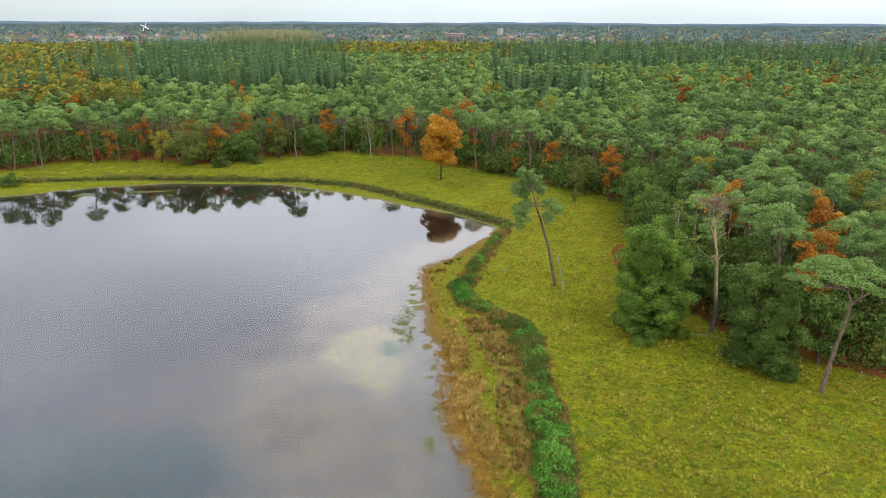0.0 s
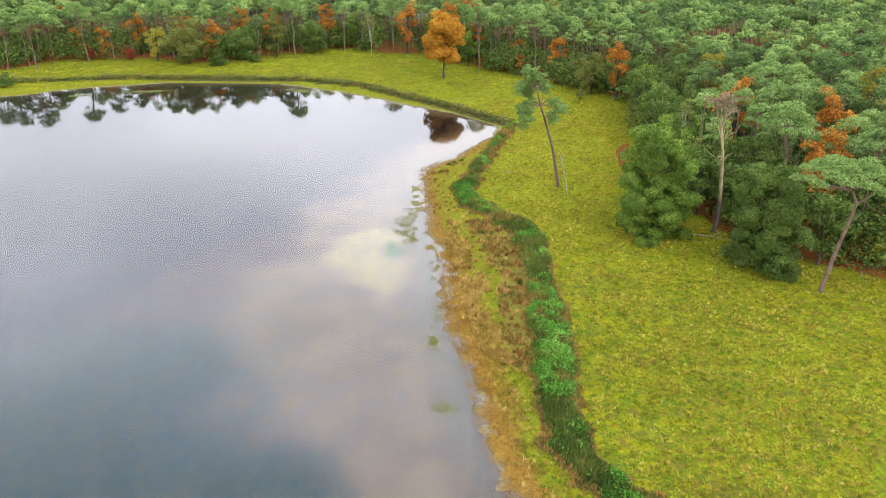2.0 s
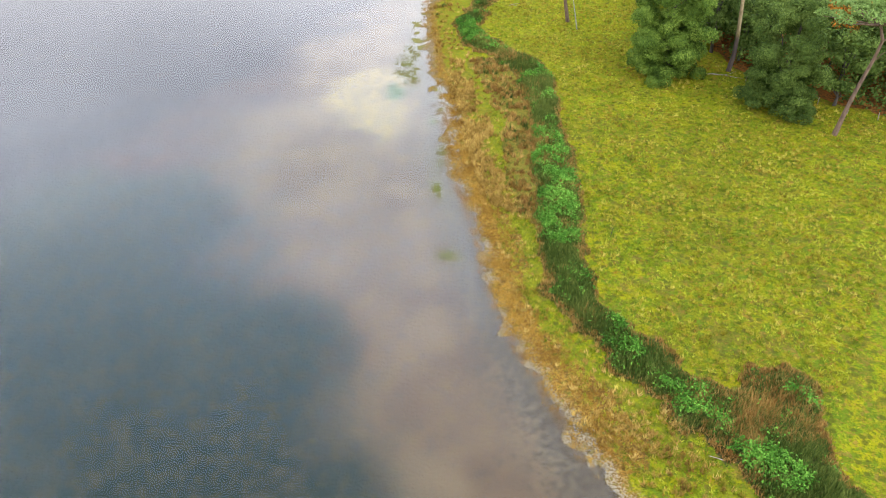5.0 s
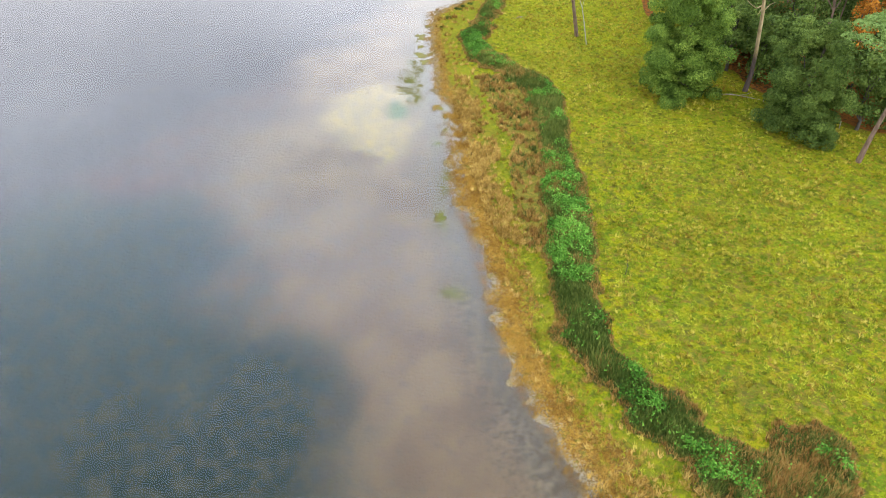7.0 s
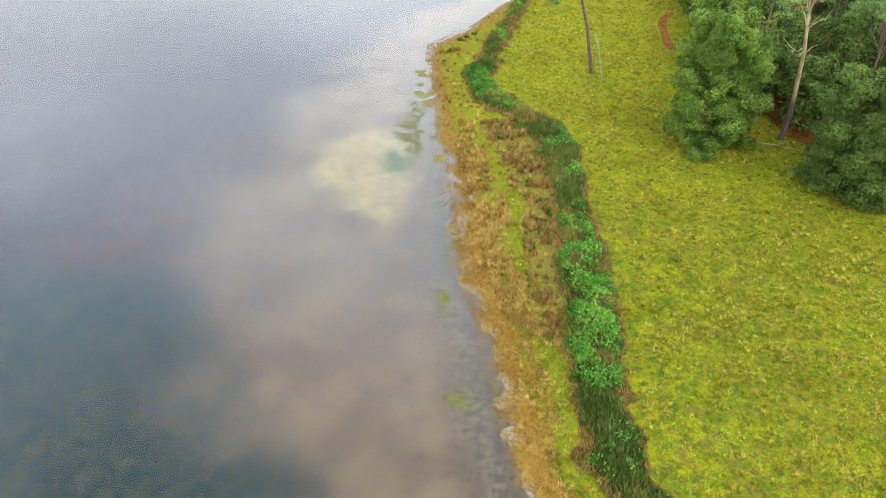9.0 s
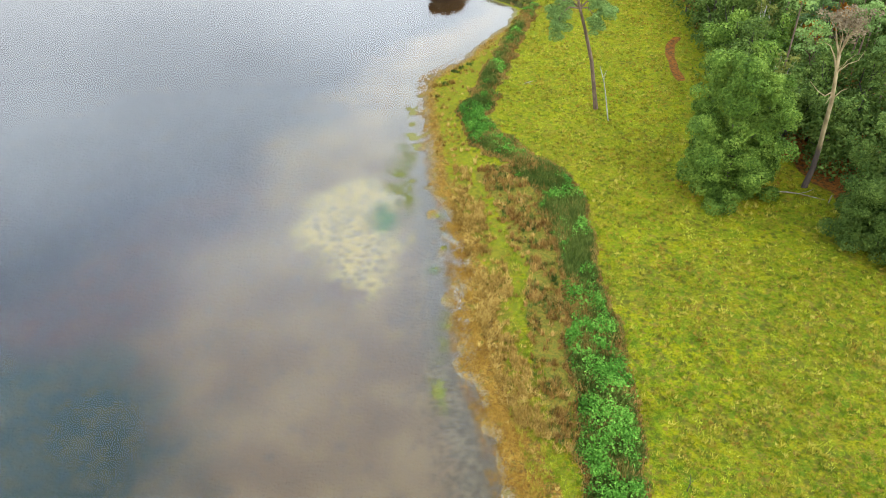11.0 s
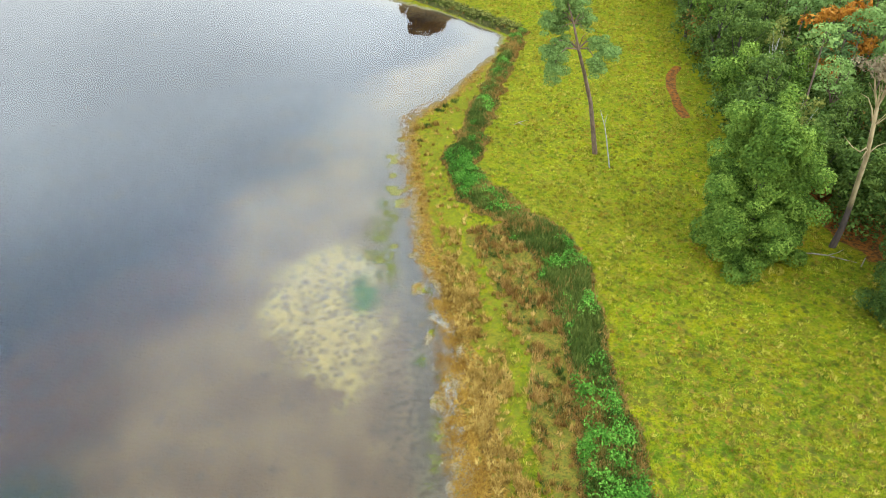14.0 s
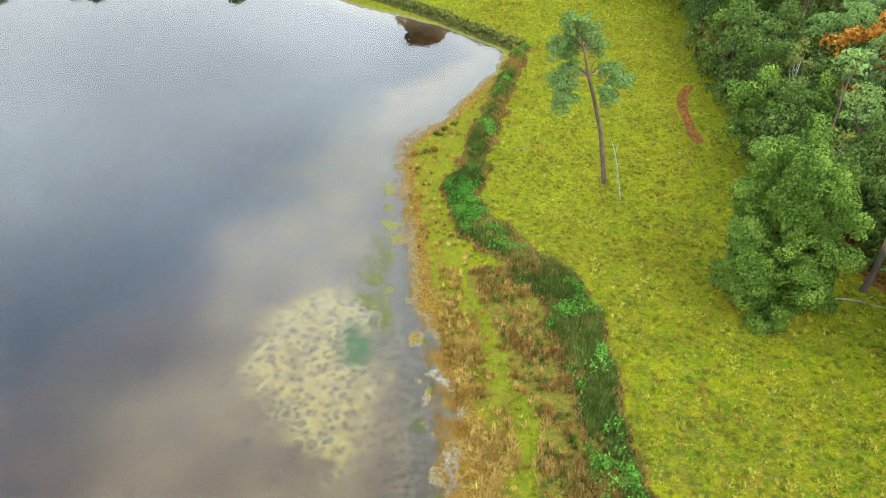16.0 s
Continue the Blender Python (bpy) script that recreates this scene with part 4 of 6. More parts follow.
def first_kinds():
    """One tree of each kind that is repeated along the wood's edge."""
    far = (0, 0, -200)
    kinds = {}
    kinds["pine"] = [pine_tree("edge_pine", 30 + i, h, R, d, "tall bare-stemmed pine at the edge of the wood", lean, 62, 0.28, LEAF_PINE, "pine tree", "edge pines")
                     for i, (h, R, d, lean) in enumerate(((20.5, 3.8, 5.2, (0.5, 0.3)), (18.5, 3.4, 6.2, (-1.6, -0.6)), (21.5, 4.1, 4.4, (0.9, -1.4)), (17.0, 3.3, 5.6, (-0.3, 0.8))))]
    kinds["green"] = [broad_tree("edge_oak", 40 + i, h, R, lo, "green broadleaved tree at the edge of the wood", LEAF_OAK, 52, 0.31, 50, category="broadleaf tree", group="edge oaks")
                      for i, (h, R, lo) in enumerate(((13.5, 5.2, 1.0), (11.0, 4.6, 0.8), (16.0, 4.8, 2.4)))]
    kinds["dark"] = [broad_tree("dark_tree", 50 + i, h, R, lo, "dark green understorey tree at the wood's edge", LEAF_DARK, 52, 0.31, 52, category="broadleaf tree", group="dark trees")
                     for i, (h, R, lo) in enumerate(((15.0, 4.6, 0.8), (12.0, 4.2, 0.6), (17.5, 4.8, 1.8)))]
    kinds["olive"] = [broad_tree("fading_oak", 60 + i, h, R, lo, "olive oak turning to autumn colour", LEAF_OLIVE, 52, 0.31, 50, category="broadleaf tree", group="fading oaks")
                      for i, (h, R, lo) in enumerate(((15.0, 4.6, 1.6), (10.5, 3.6, 1.0)))]
    kinds["orange"] = [broad_tree("orange_beech", 70 + i, h, R, lo, "beech in deep orange autumn leaf", LEAF_ORANGE, 52, 0.31, 48, category="broadleaf tree", group="orange beeches")
                       for i, (h, R, lo) in enumerate(((17.0, 4.4, 3.0), (11.0, 3.2, 1.0), (19.5, 4.6, 5.0)))]
    kinds["gold"] = [broad_tree("golden_oak", 80, 12.5, 4.0, 1.0, "oak in golden autumn leaf", LEAF_GOLD, 52, 0.31, 48, category="broadleaf tree", group="golden oaks")]
    kinds["spread"] = [broad_tree("spreading_oak", 90 + i, h, R, lo, "broad olive-green oak standing before the wood", leaf, 52, 0.33, 70, category="broadleaf tree", group="spreading oaks")
                       for i, (h, R, lo, leaf) in enumerate(((13.5, 7.0, 0.2, LEAF_OLIVE), (12.0, 6.2, 0.2, LEAF_DARK)))]
    kinds["juniper"] = [broad_tree("juniper_bush", 95, 3.2, 3.6, -0.6, "low dark blue-green juniper bush on the far meadow", LEAF_DARK, 60, 0.28, 30, category="shrub", group="juniper bushes")]
    kinds["red"] = [broad_tree("red_shrub", 85, 5.0, 2.6, 0.2, "low shrub in dark red autumn leaf", LEAF_RED, 55, 0.28, 36, category="shrub", group="red shrubs")]
    kinds["birch"] = [broad_tree("birch_tree", 88, 15.5, 2.6, 6.0, "slim birch with a pale stem", LEAF_OLIVE, 46, 0.28, 30, BARK_BIRCH, "birch tree", "birches")]
    return kinds


kinds = first_kinds()
used = set()


def plant(kind, which, x, y, turn, size=1.0):
    src = kinds[kind][which % len(kinds[kind])]
    m = pose(x, y, on_ground(x, y), 0, 0, turn)
    if src.name in used:
        f = size / src.scale[0]
        ob = copy_thing(src, m @ Matrix.Diagonal((f, f, f, 1)))
    else:
        used.add(src.name)
        ob = src
        ob.matrix_basis = m @ Matrix.Diagonal((size, size, size, 1))
    return ob


taken = []


def put_tree(kind, which, x, y, size=1.0):
    taken.append((x, y))
    return plant(kind, which, x, y, (x * 37 + y * 91) % 360, size)


# trees that stand out, each where it stands
place(broad_tree("great_orange_oak", 91, 20.6, 7.6, 4.2, "broad oak in bright orange leaf on the far meadow", LEAF_AMBER, 75, 0.38, 100), -9.5, 246.0)
taken.append((-9.5, 246.0))
for kind, which, x, y, s in (
        ("orange", 2, -58.4, 303, 0.92), ("orange", 0, -25.5, 291, 1.2), ("spread", 0, -103, 268, 1.12), ("gold", 0, -116, 272, 1.05), ("spread", 1, -86, 275.5, 1.0), ("spread", 1, -62, 290, 1.0),
        ("red", 0, -125.5, 271.5, 1.0), ("olive", 0, -75, 285, 1.1), ("dark", 0, -83, 280, 0.9), ("orange", 1, 27.5, 246, 1.3), ("juniper", 0, -148.2, 227.3, 1.2), ("juniper", 0, -91, 265.5, 1.3), ("juniper", 0, -80, 272.5, 0.9), ("olive", 1, 31.8, 215.7, 0.42), ("olive", 0, 33.3, 232, 0.7), ("olive", 1, 33.5, 223, 0.95),
        ("olive", 0, 36.5, 226, 0.9), ("orange", 1, 16, 255, 0.65), ("birch", 0, -39.2, 289, 1.05), ("green", 2, -37, 294, 0.75), ("olive", 0, -15, 293, 1.15),
        ("orange", 0, -128, 285, 1.0), ("orange", 1, -137, 276, 1.1), ("orange", 1, -150, 281, 1.0), ("red", 0, -141, 273, 0.9), ("orange", 2, -112, 292, 0.9),
        ("pine", 0, -152.7, 255.3, 1.0), ("pine", 1, -159, 262, 0.95), ("pine", 2, -67.2, 282.4, 1.05), ("pine", 3, -51, 297, 1.1), ("pine", 0, 2.2, 262, 1.08),
        ("pine", 1, -132, 272, 1.0), ("pine", 2, -141, 270, 1.0), ("pine", 0, -31, 292, 1.08), ("pine", 2, 21, 247, 1.0), ("pine", 3, -44, 298, 1.1),
        ("gold", 0, 66, 104.5, 0.42), ("orange", 2, 60.5, 118.5, 1.0), ("pine", 0, 66.5, 114.5, 1.02), ("pine", 2, 71.8, 117.0, 1.0), ("dark", 1, 62.5, 110.5, 0.8), ("green", 1, 68, 105.5, 0.55),
        ("pine", 2, 56.5, 122, 1.05), ("dark", 0, 52.5, 112.5, 0.85), ("dark", 2, 43, 126, 0.8), ("dark", 1, 47, 123, 1.0), ("birch", 0, 41.5, 129, 1.0),
        ("green", 2, 39.5, 131, 0.95), ("dark", 2, 40.5, 141, 0.95), ("green", 0, 41, 150, 0.95), ("dark", 0, 43, 159, 1.05), ("birch", 0, 46, 152, 1.1),
        ("dark", 2, 42.5, 168, 0.95), ("green", 2, 44, 177, 0.9), ("dark", 0, 43, 187, 1.0), ("dark", 1, 45, 197, 1.2), ("green", 0, 48.5, 206, 0.95), ("dark", 2, 47, 214, 0.85),
        ("orange", 0, 56.2, 154, 1.27), ("orange", 0, 71.5, 142, 1.24), ("orange", 0, 42.5, 218.5, 1.05), ("orange", 2, -135, 426, 1.05), ("gold", 0, 77, 373, 1.5)):
    put_tree(kind, which, x, y, s)

stand_out = list(taken)

# the edge of the wood, a tree every few steps
r_edge = np.random.RandomState(77)


def edge_row():
    line = FOREST[1:26]
    for inset, step in ((2.0, 6.0), (6.6, 5.2), (11.5, 6.0)):
        for (ax, ay), (bx, by) in zip(line, line[1:]):
            length = math.hypot(bx - ax, by - ay)
            nx, ny = (ay - by) / length, (bx - ax) / length
            d = r_edge.uniform(1, 4)
            while d < length:
                q = inset + r_edge.uniform(-1.4, 1.8)
                x, y = ax + (bx - ax) * d / length + nx * q, ay + (by - ay) * d / length + ny * q
                d += step * r_edge.uniform(0.75, 1.3)
                if abs(x) > 0.60 * (y + 8) + 8 or min(math.hypot(x - u, y - v) for u, v in taken) < 3.6 or min(math.hypot(x - u, y - v) for u, v in stand_out) < (8.0 if y > 232 else 5.5):
                    continue
                if math.hypot(x - 44.2, y - 119.5) < 5 or math.hypot(x - 47.7, y - 104.4) < 5.5:
                    continue
                p = r_edge.uniform()
                if y > 232 or x < 0:
                    few = 0.28 if inset < 3 else 0.62
                    kind = "pine" if p < few else "orange" if p < few + 0.10 else "olive" if p < few + 0.20 else "dark" if p < 0.90 else "green" if p < 0.97 else "birch"
                elif y > 128:
                    kind = "dark" if p < 0.45 else "pine" if p < 0.80 else "green" if p < 0.95 else "birch"
                else:
                    kind = "dark" if p < 0.40 else "pine" if p < 0.85 else "olive"
                put_tree(kind, r_edge.randint(0, 4), x, y, r_edge.uniform(0.85, 1.12))


edge_row()
for group in kinds.values():
    for src in group:
        if src.name not in used:
            for o in (*src.children_recursive, src):
                bpy.data.objects.remove(o)


def wood_points(spacing, lo, hi, seed):
    """Jittered tree places inside the wood between two distances from the lake's near end."""
    r = np.random.RandomState(seed)
    gx, gy = np.meshgrid(np.arange(-760, 900, spacing), np.arange(80, 1240, spacing))
    x = (gx + r.uniform(-0.42, 0.42, gx.shape) * spacing).ravel()
    y = (gy + r.uniform(-0.42, 0.42, gy.shape) * spacing).ravel()
    dist = np.hypot(x, y)
    keep = (dist >= lo) & (dist < hi) & (np.abs(x) < 0.62 * (y + 10) + 14)
    x, y = x[keep], y[keep]
    keep = ring_gap(x, y, FOREST) > 4.5
    x, y = x[keep], y[keep]
    t = np.array(taken)
    near = np.array([np.min(np.hypot(t[:, 0] - a, t[:, 1] - b)) for a, b in zip(x, y)]) if len(x) else np.zeros(0)
    t = np.array(stand_out)
    clear = np.array([np.min(np.hypot(t[:, 0] - a, t[:, 1] - b)) for a, b in zip(x, y)]) if len(x) else np.zeros(0)
    keep = (near > 3.4) & (clear > 5.6) & (np.hypot(x - 44.2, y - 119.5) > 4.5)
    return x[keep], y[keep], r


def is_spruce(x, y, p):
    """Where dark spruces stand among the pines; p: a random number for each tree."""
    w = 26 * waves(x, y, 60.0, 31) + 18 * waves(x, y, 18.0, 32)
    block = (x > 10 + w * 0.3) & (x < 68 + w * 0.2) & (y > 386 + w * 0.3) & (y < 480)
    back = (y + 2 * w > 590 + 0.10 * np.abs(x)) & (x > 0.02 * y) & (p < 0.75)
    left = (x + 2.5 * w > -0.47 * y) & (x < -0.19 * y + 2 * w) & (y + w > 400 + 0.2 * (x + 200)) & (p < 0.85)
    return block | back | left | ((p < 0.02) & (y > 330))


def wood_belt(name, spacing, lo, hi, seed, per, card, pads, stems):
    x, y, r = wood_points(spacing, lo, hi, seed)
    zg = ground_z(x, y)
    spruce = is_spruce(x, y, r.uniform(size=len(x)))
    piles = {k: ([], [], [], []) for k in ("pine", "spruce", "leaf", "autumn", "gold")}
    TV, TF = [], []
    for i in range(len(x)):
        p = r.uniform()
        left = (x[i] < -0.45 * y[i] and y[i] > 330) or (y[i] > 820 and -0.22 * y[i] < x[i] < 0.05 * y[i])
        h = r.uniform(14.5, 21.5)
        if spruce[i]:
            kind, h = "spruce", r.uniform(24, 35)
            if r.uniform() < 0.56:
                continue
            raw = spruce_boughs(r, h, r.uniform(4.6, 6.8), 13 if y[i] < 520 else 9, 9 if y[i] < 520 else 7)
            C = raw.mean(axis=1)
            N, S = raw, np.zeros(len(C))
        elif p < (0.70 if left else 0.06 if x[i] > 0.3 * y[i] and y[i] > 430 else 0.018):
            kind = ("gold" if r.uniform() < (0.85 if left else 0.72) else "autumn") if r.uniform() < (0.42 if left else 0.55) else "leaf"
            h = r.uniform(20.0, 24.0)
            cs, rs = broad_lobes(r, h, r.uniform(3.8, 5.6), h * 0.42, max(24, pads * 2))
            C, N, S = lobes(r, cs, rs, per * 1.5, card * 0.9, 0.8, -0.2, 0.42)
        else:
            kind = "pine"
            R = r.uniform(2.2, 3.4)
            cs, rs = pine_lobes(r, h, R, r.uniform(2.0, 4.2))
            sel = r.permutation(len(cs))[:pads]
            grow = math.sqrt(len(cs) / max(1, len(sel))) ** 0.7
            C, N, S = lobes(r, [cs[k] for k in sel], [rs[k] * grow for k in sel], per, card, 0.6, -0.2, 0.42)
        # canopy tops toned lighter, as if lit from above
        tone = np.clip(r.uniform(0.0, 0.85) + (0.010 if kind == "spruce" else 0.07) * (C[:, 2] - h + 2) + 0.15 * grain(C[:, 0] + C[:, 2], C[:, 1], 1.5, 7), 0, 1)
        pile = piles[kind]
        pile[0].append(C + np.array([x[i], y[i], zg[i]]))
        pile[1].append(N if kind != "spruce" else N + np.array([x[i], y[i], zg[i]]))
        pile[2].append(S)
        pile[3].append(tone)
        if stems:
            b = len(TV)
            dx, dy = r.normal() * 0.5, r.normal() * 0.5
            for k in range(4):
                a = k * math.pi / 2
                TV.append((x[i] + 0.2 * math.cos(a), y[i] + 0.2 * math.sin(a), zg[i] - 0.2))
                TV.append((x[i] + dx + 0.09 * math.cos(a), y[i] + dy + 0.09 * math.sin(a), zg[i] + h - 1.5))
            TF += [(b + 2 * k, b + (2 * k + 2) % 8, b + (2 * k + 3) % 8, b + 2 * k + 1) for k in range(4)]
    looks = {"pine": (LEAF_PINE, "dense canopy of green pines"), "spruce": (LEAF_SPRUCE, "dark spruces rising above the pines"),
             "gold": (LEAF_GOLD, "golden autumn trees at the back of the wood"), "leaf": (LEAF_OLIVE, "olive broadleaved trees among the pines"), "autumn": (LEAF_ORANGE, "orange autumn trees scattered in the pine wood")}
    for kind, (C, N, S, T) in piles.items():
        if C:
            extra = (np.array(TV), np.array(TF), np.full(len(TV), 0.5)) if kind == "pine" and TV else None
            N = np.concatenate(N)
            raw = N if kind == "spruce" else None
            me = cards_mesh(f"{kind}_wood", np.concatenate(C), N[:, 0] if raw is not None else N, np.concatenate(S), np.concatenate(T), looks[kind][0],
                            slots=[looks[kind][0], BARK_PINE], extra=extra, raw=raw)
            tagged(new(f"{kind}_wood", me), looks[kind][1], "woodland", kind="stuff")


wood_belt("edge", 5.7, 0, 215, 5, 66, 0.27, 18, True)
wood_belt("near", 5.9, 215, 345, 1, 19, 0.52, 17, True)
wood_belt("mid", 6.3, 345, 520, 2, 9, 0.80, 12, False)
wood_belt("back", 7.0, 520, 800, 3, 5.0, 1.1, 8, False)
wood_belt("last", 8.6, 800, 1180, 4, 2.2, 1.8, 6, False)


def undergrowth():
    """Low saplings and bushes under the first trees of the wood."""
    r = np.random.RandomState(15)
    x, y = r.uniform(-190, 130, 30000), r.uniform(85, 330, 30000)
    g = ring_gap(x, y, FOREST)
    keep = (g > 2.0) & (g < np.where(x > 20, 80, 40)) & (np.abs(x) < 0.62 * (y + 10) + 12) & (waves(x, y, 6.0, 33) + 0.5 * r.normal(size=len(x)) > 0.1) & (np.hypot(x - 44, y - 119) > 4)
    x, y, g = x[keep][:3600], y[keep][:3600], g[keep][:3600]
    piles = [([], [], []), ([], [], [])]
    for i in range(len(x)):
        h = r.uniform(1.5, 8.5) * (0.45 if g[i] < 4 else 1.0)
        cs = [(x[i] + r.normal() * h * 0.3, y[i] + r.normal() * h * 0.3, 0.5 + h * q) for q in (0.3, 0.55, 0.8)]
        a, b, c = lobes(r, cs, [h * 0.42] * 3, *((30 if h < 2.5 else 11, 0.36) if x[i] > 20 and y[i] < 190 else (12 if h < 2.5 else 4.5, 0.60)), 0.9, -0.3, 0.6)
        for k, v in enumerate((a, b, c)):
            piles[0 if i % 12 else 1][k].append(v)
    # taller young trees that fill the wood beside the meadow
    x, y = r.uniform(38, 100, 4000), r.uniform(96, 230, 4000)
    keep = (ring_gap(x, y, FOREST) > 4.0) & (np.abs(x) < 0.62 * (y + 10)) & (np.hypot(x - 44, y - 119) > 5)
    for a, b in zip(x[keep][:420], y[keep][:420]):
        h = r.uniform(6, 13)
        cs = [(a + r.normal() * h * 0.13, b + r.normal() * h * 0.13, h * q) for q in (0.45, 0.6, 0.75, 0.9)]
        for k, v in enumerate(lobes(r, cs, [h * q for q in (0.22, 0.24, 0.20, 0.14)], 16, 0.42, 0.9, -0.3, 0.5)):
            piles[0][k].append(v)
    for (C, N, S), leaf, name, label in ((piles[0], LEAF_DARK, "undergrowth", "dark green saplings and bushes under the pines"), (piles[1], BRACKEN, "bracken", "rust-brown bracken and saplings under the pines")):
        C = np.concatenate(C)
        me = cards_mesh(name, C, np.concatenate(N), np.concatenate(S), np.clip(0.45 + r.normal(size=len(C)) * 0.2, 0, 1), leaf)
        tagged(new(name, me), label, "undergrowth", kind="stuff")


undergrowth()


def far_woods():
    """Copses, hedgerows and gardens of the plain behind the wood, in autumn colours tinted with haze."""
    r = np.random.RandomState(14)
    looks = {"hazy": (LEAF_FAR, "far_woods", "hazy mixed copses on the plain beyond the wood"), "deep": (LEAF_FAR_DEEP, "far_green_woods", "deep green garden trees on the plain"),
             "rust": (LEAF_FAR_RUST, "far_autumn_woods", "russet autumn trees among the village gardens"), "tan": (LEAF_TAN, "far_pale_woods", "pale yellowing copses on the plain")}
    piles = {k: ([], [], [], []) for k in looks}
    for i in range(5600):
        y = 1180 + 3400 * r.uniform() ** 1.25
        x = r.uniform(-0.64, 0.64) * y
        open_land = (-1250 < x < -520 or -460 < x < 360) and 1500 < y < 2330
        if open_land and r.uniform() < 0.62:
            continue
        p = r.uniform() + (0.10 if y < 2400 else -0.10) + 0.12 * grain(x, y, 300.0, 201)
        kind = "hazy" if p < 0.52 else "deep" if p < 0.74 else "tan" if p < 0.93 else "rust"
        w, h = r.uniform(5, 18), r.uniform(9, 17)
        k = 24
        d = r.normal(size=(k, 3))
        d /= np.linalg.norm(d, axis=1, keepdims=True)
        d[:, 2] = np.abs(d[:, 2])
        pile = piles[kind]
        pile[0].append(np.array([x, y, h * 0.25]) + d * np.array([w, w * 0.6, h * 0.75]))
        pile[1].append(d + r.normal(size=d.shape) * 0.3)
        pile[2].append(r.uniform(2.8, 5.0, k))
        pile[3].append(np.full(k, r.uniform(0, 1)))
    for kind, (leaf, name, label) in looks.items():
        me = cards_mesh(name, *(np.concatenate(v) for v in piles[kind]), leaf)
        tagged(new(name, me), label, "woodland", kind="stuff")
    C, N, S = [], [], []
    for i in range(300):
        x, y = r.uniform(-435, -285), r.uniform(1240, 1420)
        h = r.uniform(29, 35)
        cs = [(x, y, h * q) for q in (0.55, 0.75, 0.93)]
        a, b, c = lobes(r, cs, [3.4, 3.2, 2.4], 2.6, 1.6, 1.3, -0.4, 0.5)
        C.append(a)
        N.append(b)
        S.append(c)
    C = np.concatenate(C)
    me = cards_mesh("poplar_grove", C, np.concatenate(N), np.concatenate(S), r.uniform(0, 1, len(C)), LEAF_TAN)
    tagged(new("poplar_grove", me), "pale tan poplar grove behind the wood", "woodland", kind="stuff")


far_woods()

# ---- hedge, rushes and grass ----


def scatter_in(r, poly, n):
    p = np.array(poly)
    lo, hi = p.min(0), p.max(0)
    x, y = r.uniform(lo[0], hi[0], n), r.uniform(lo[1], hi[1], n)
    return x, y


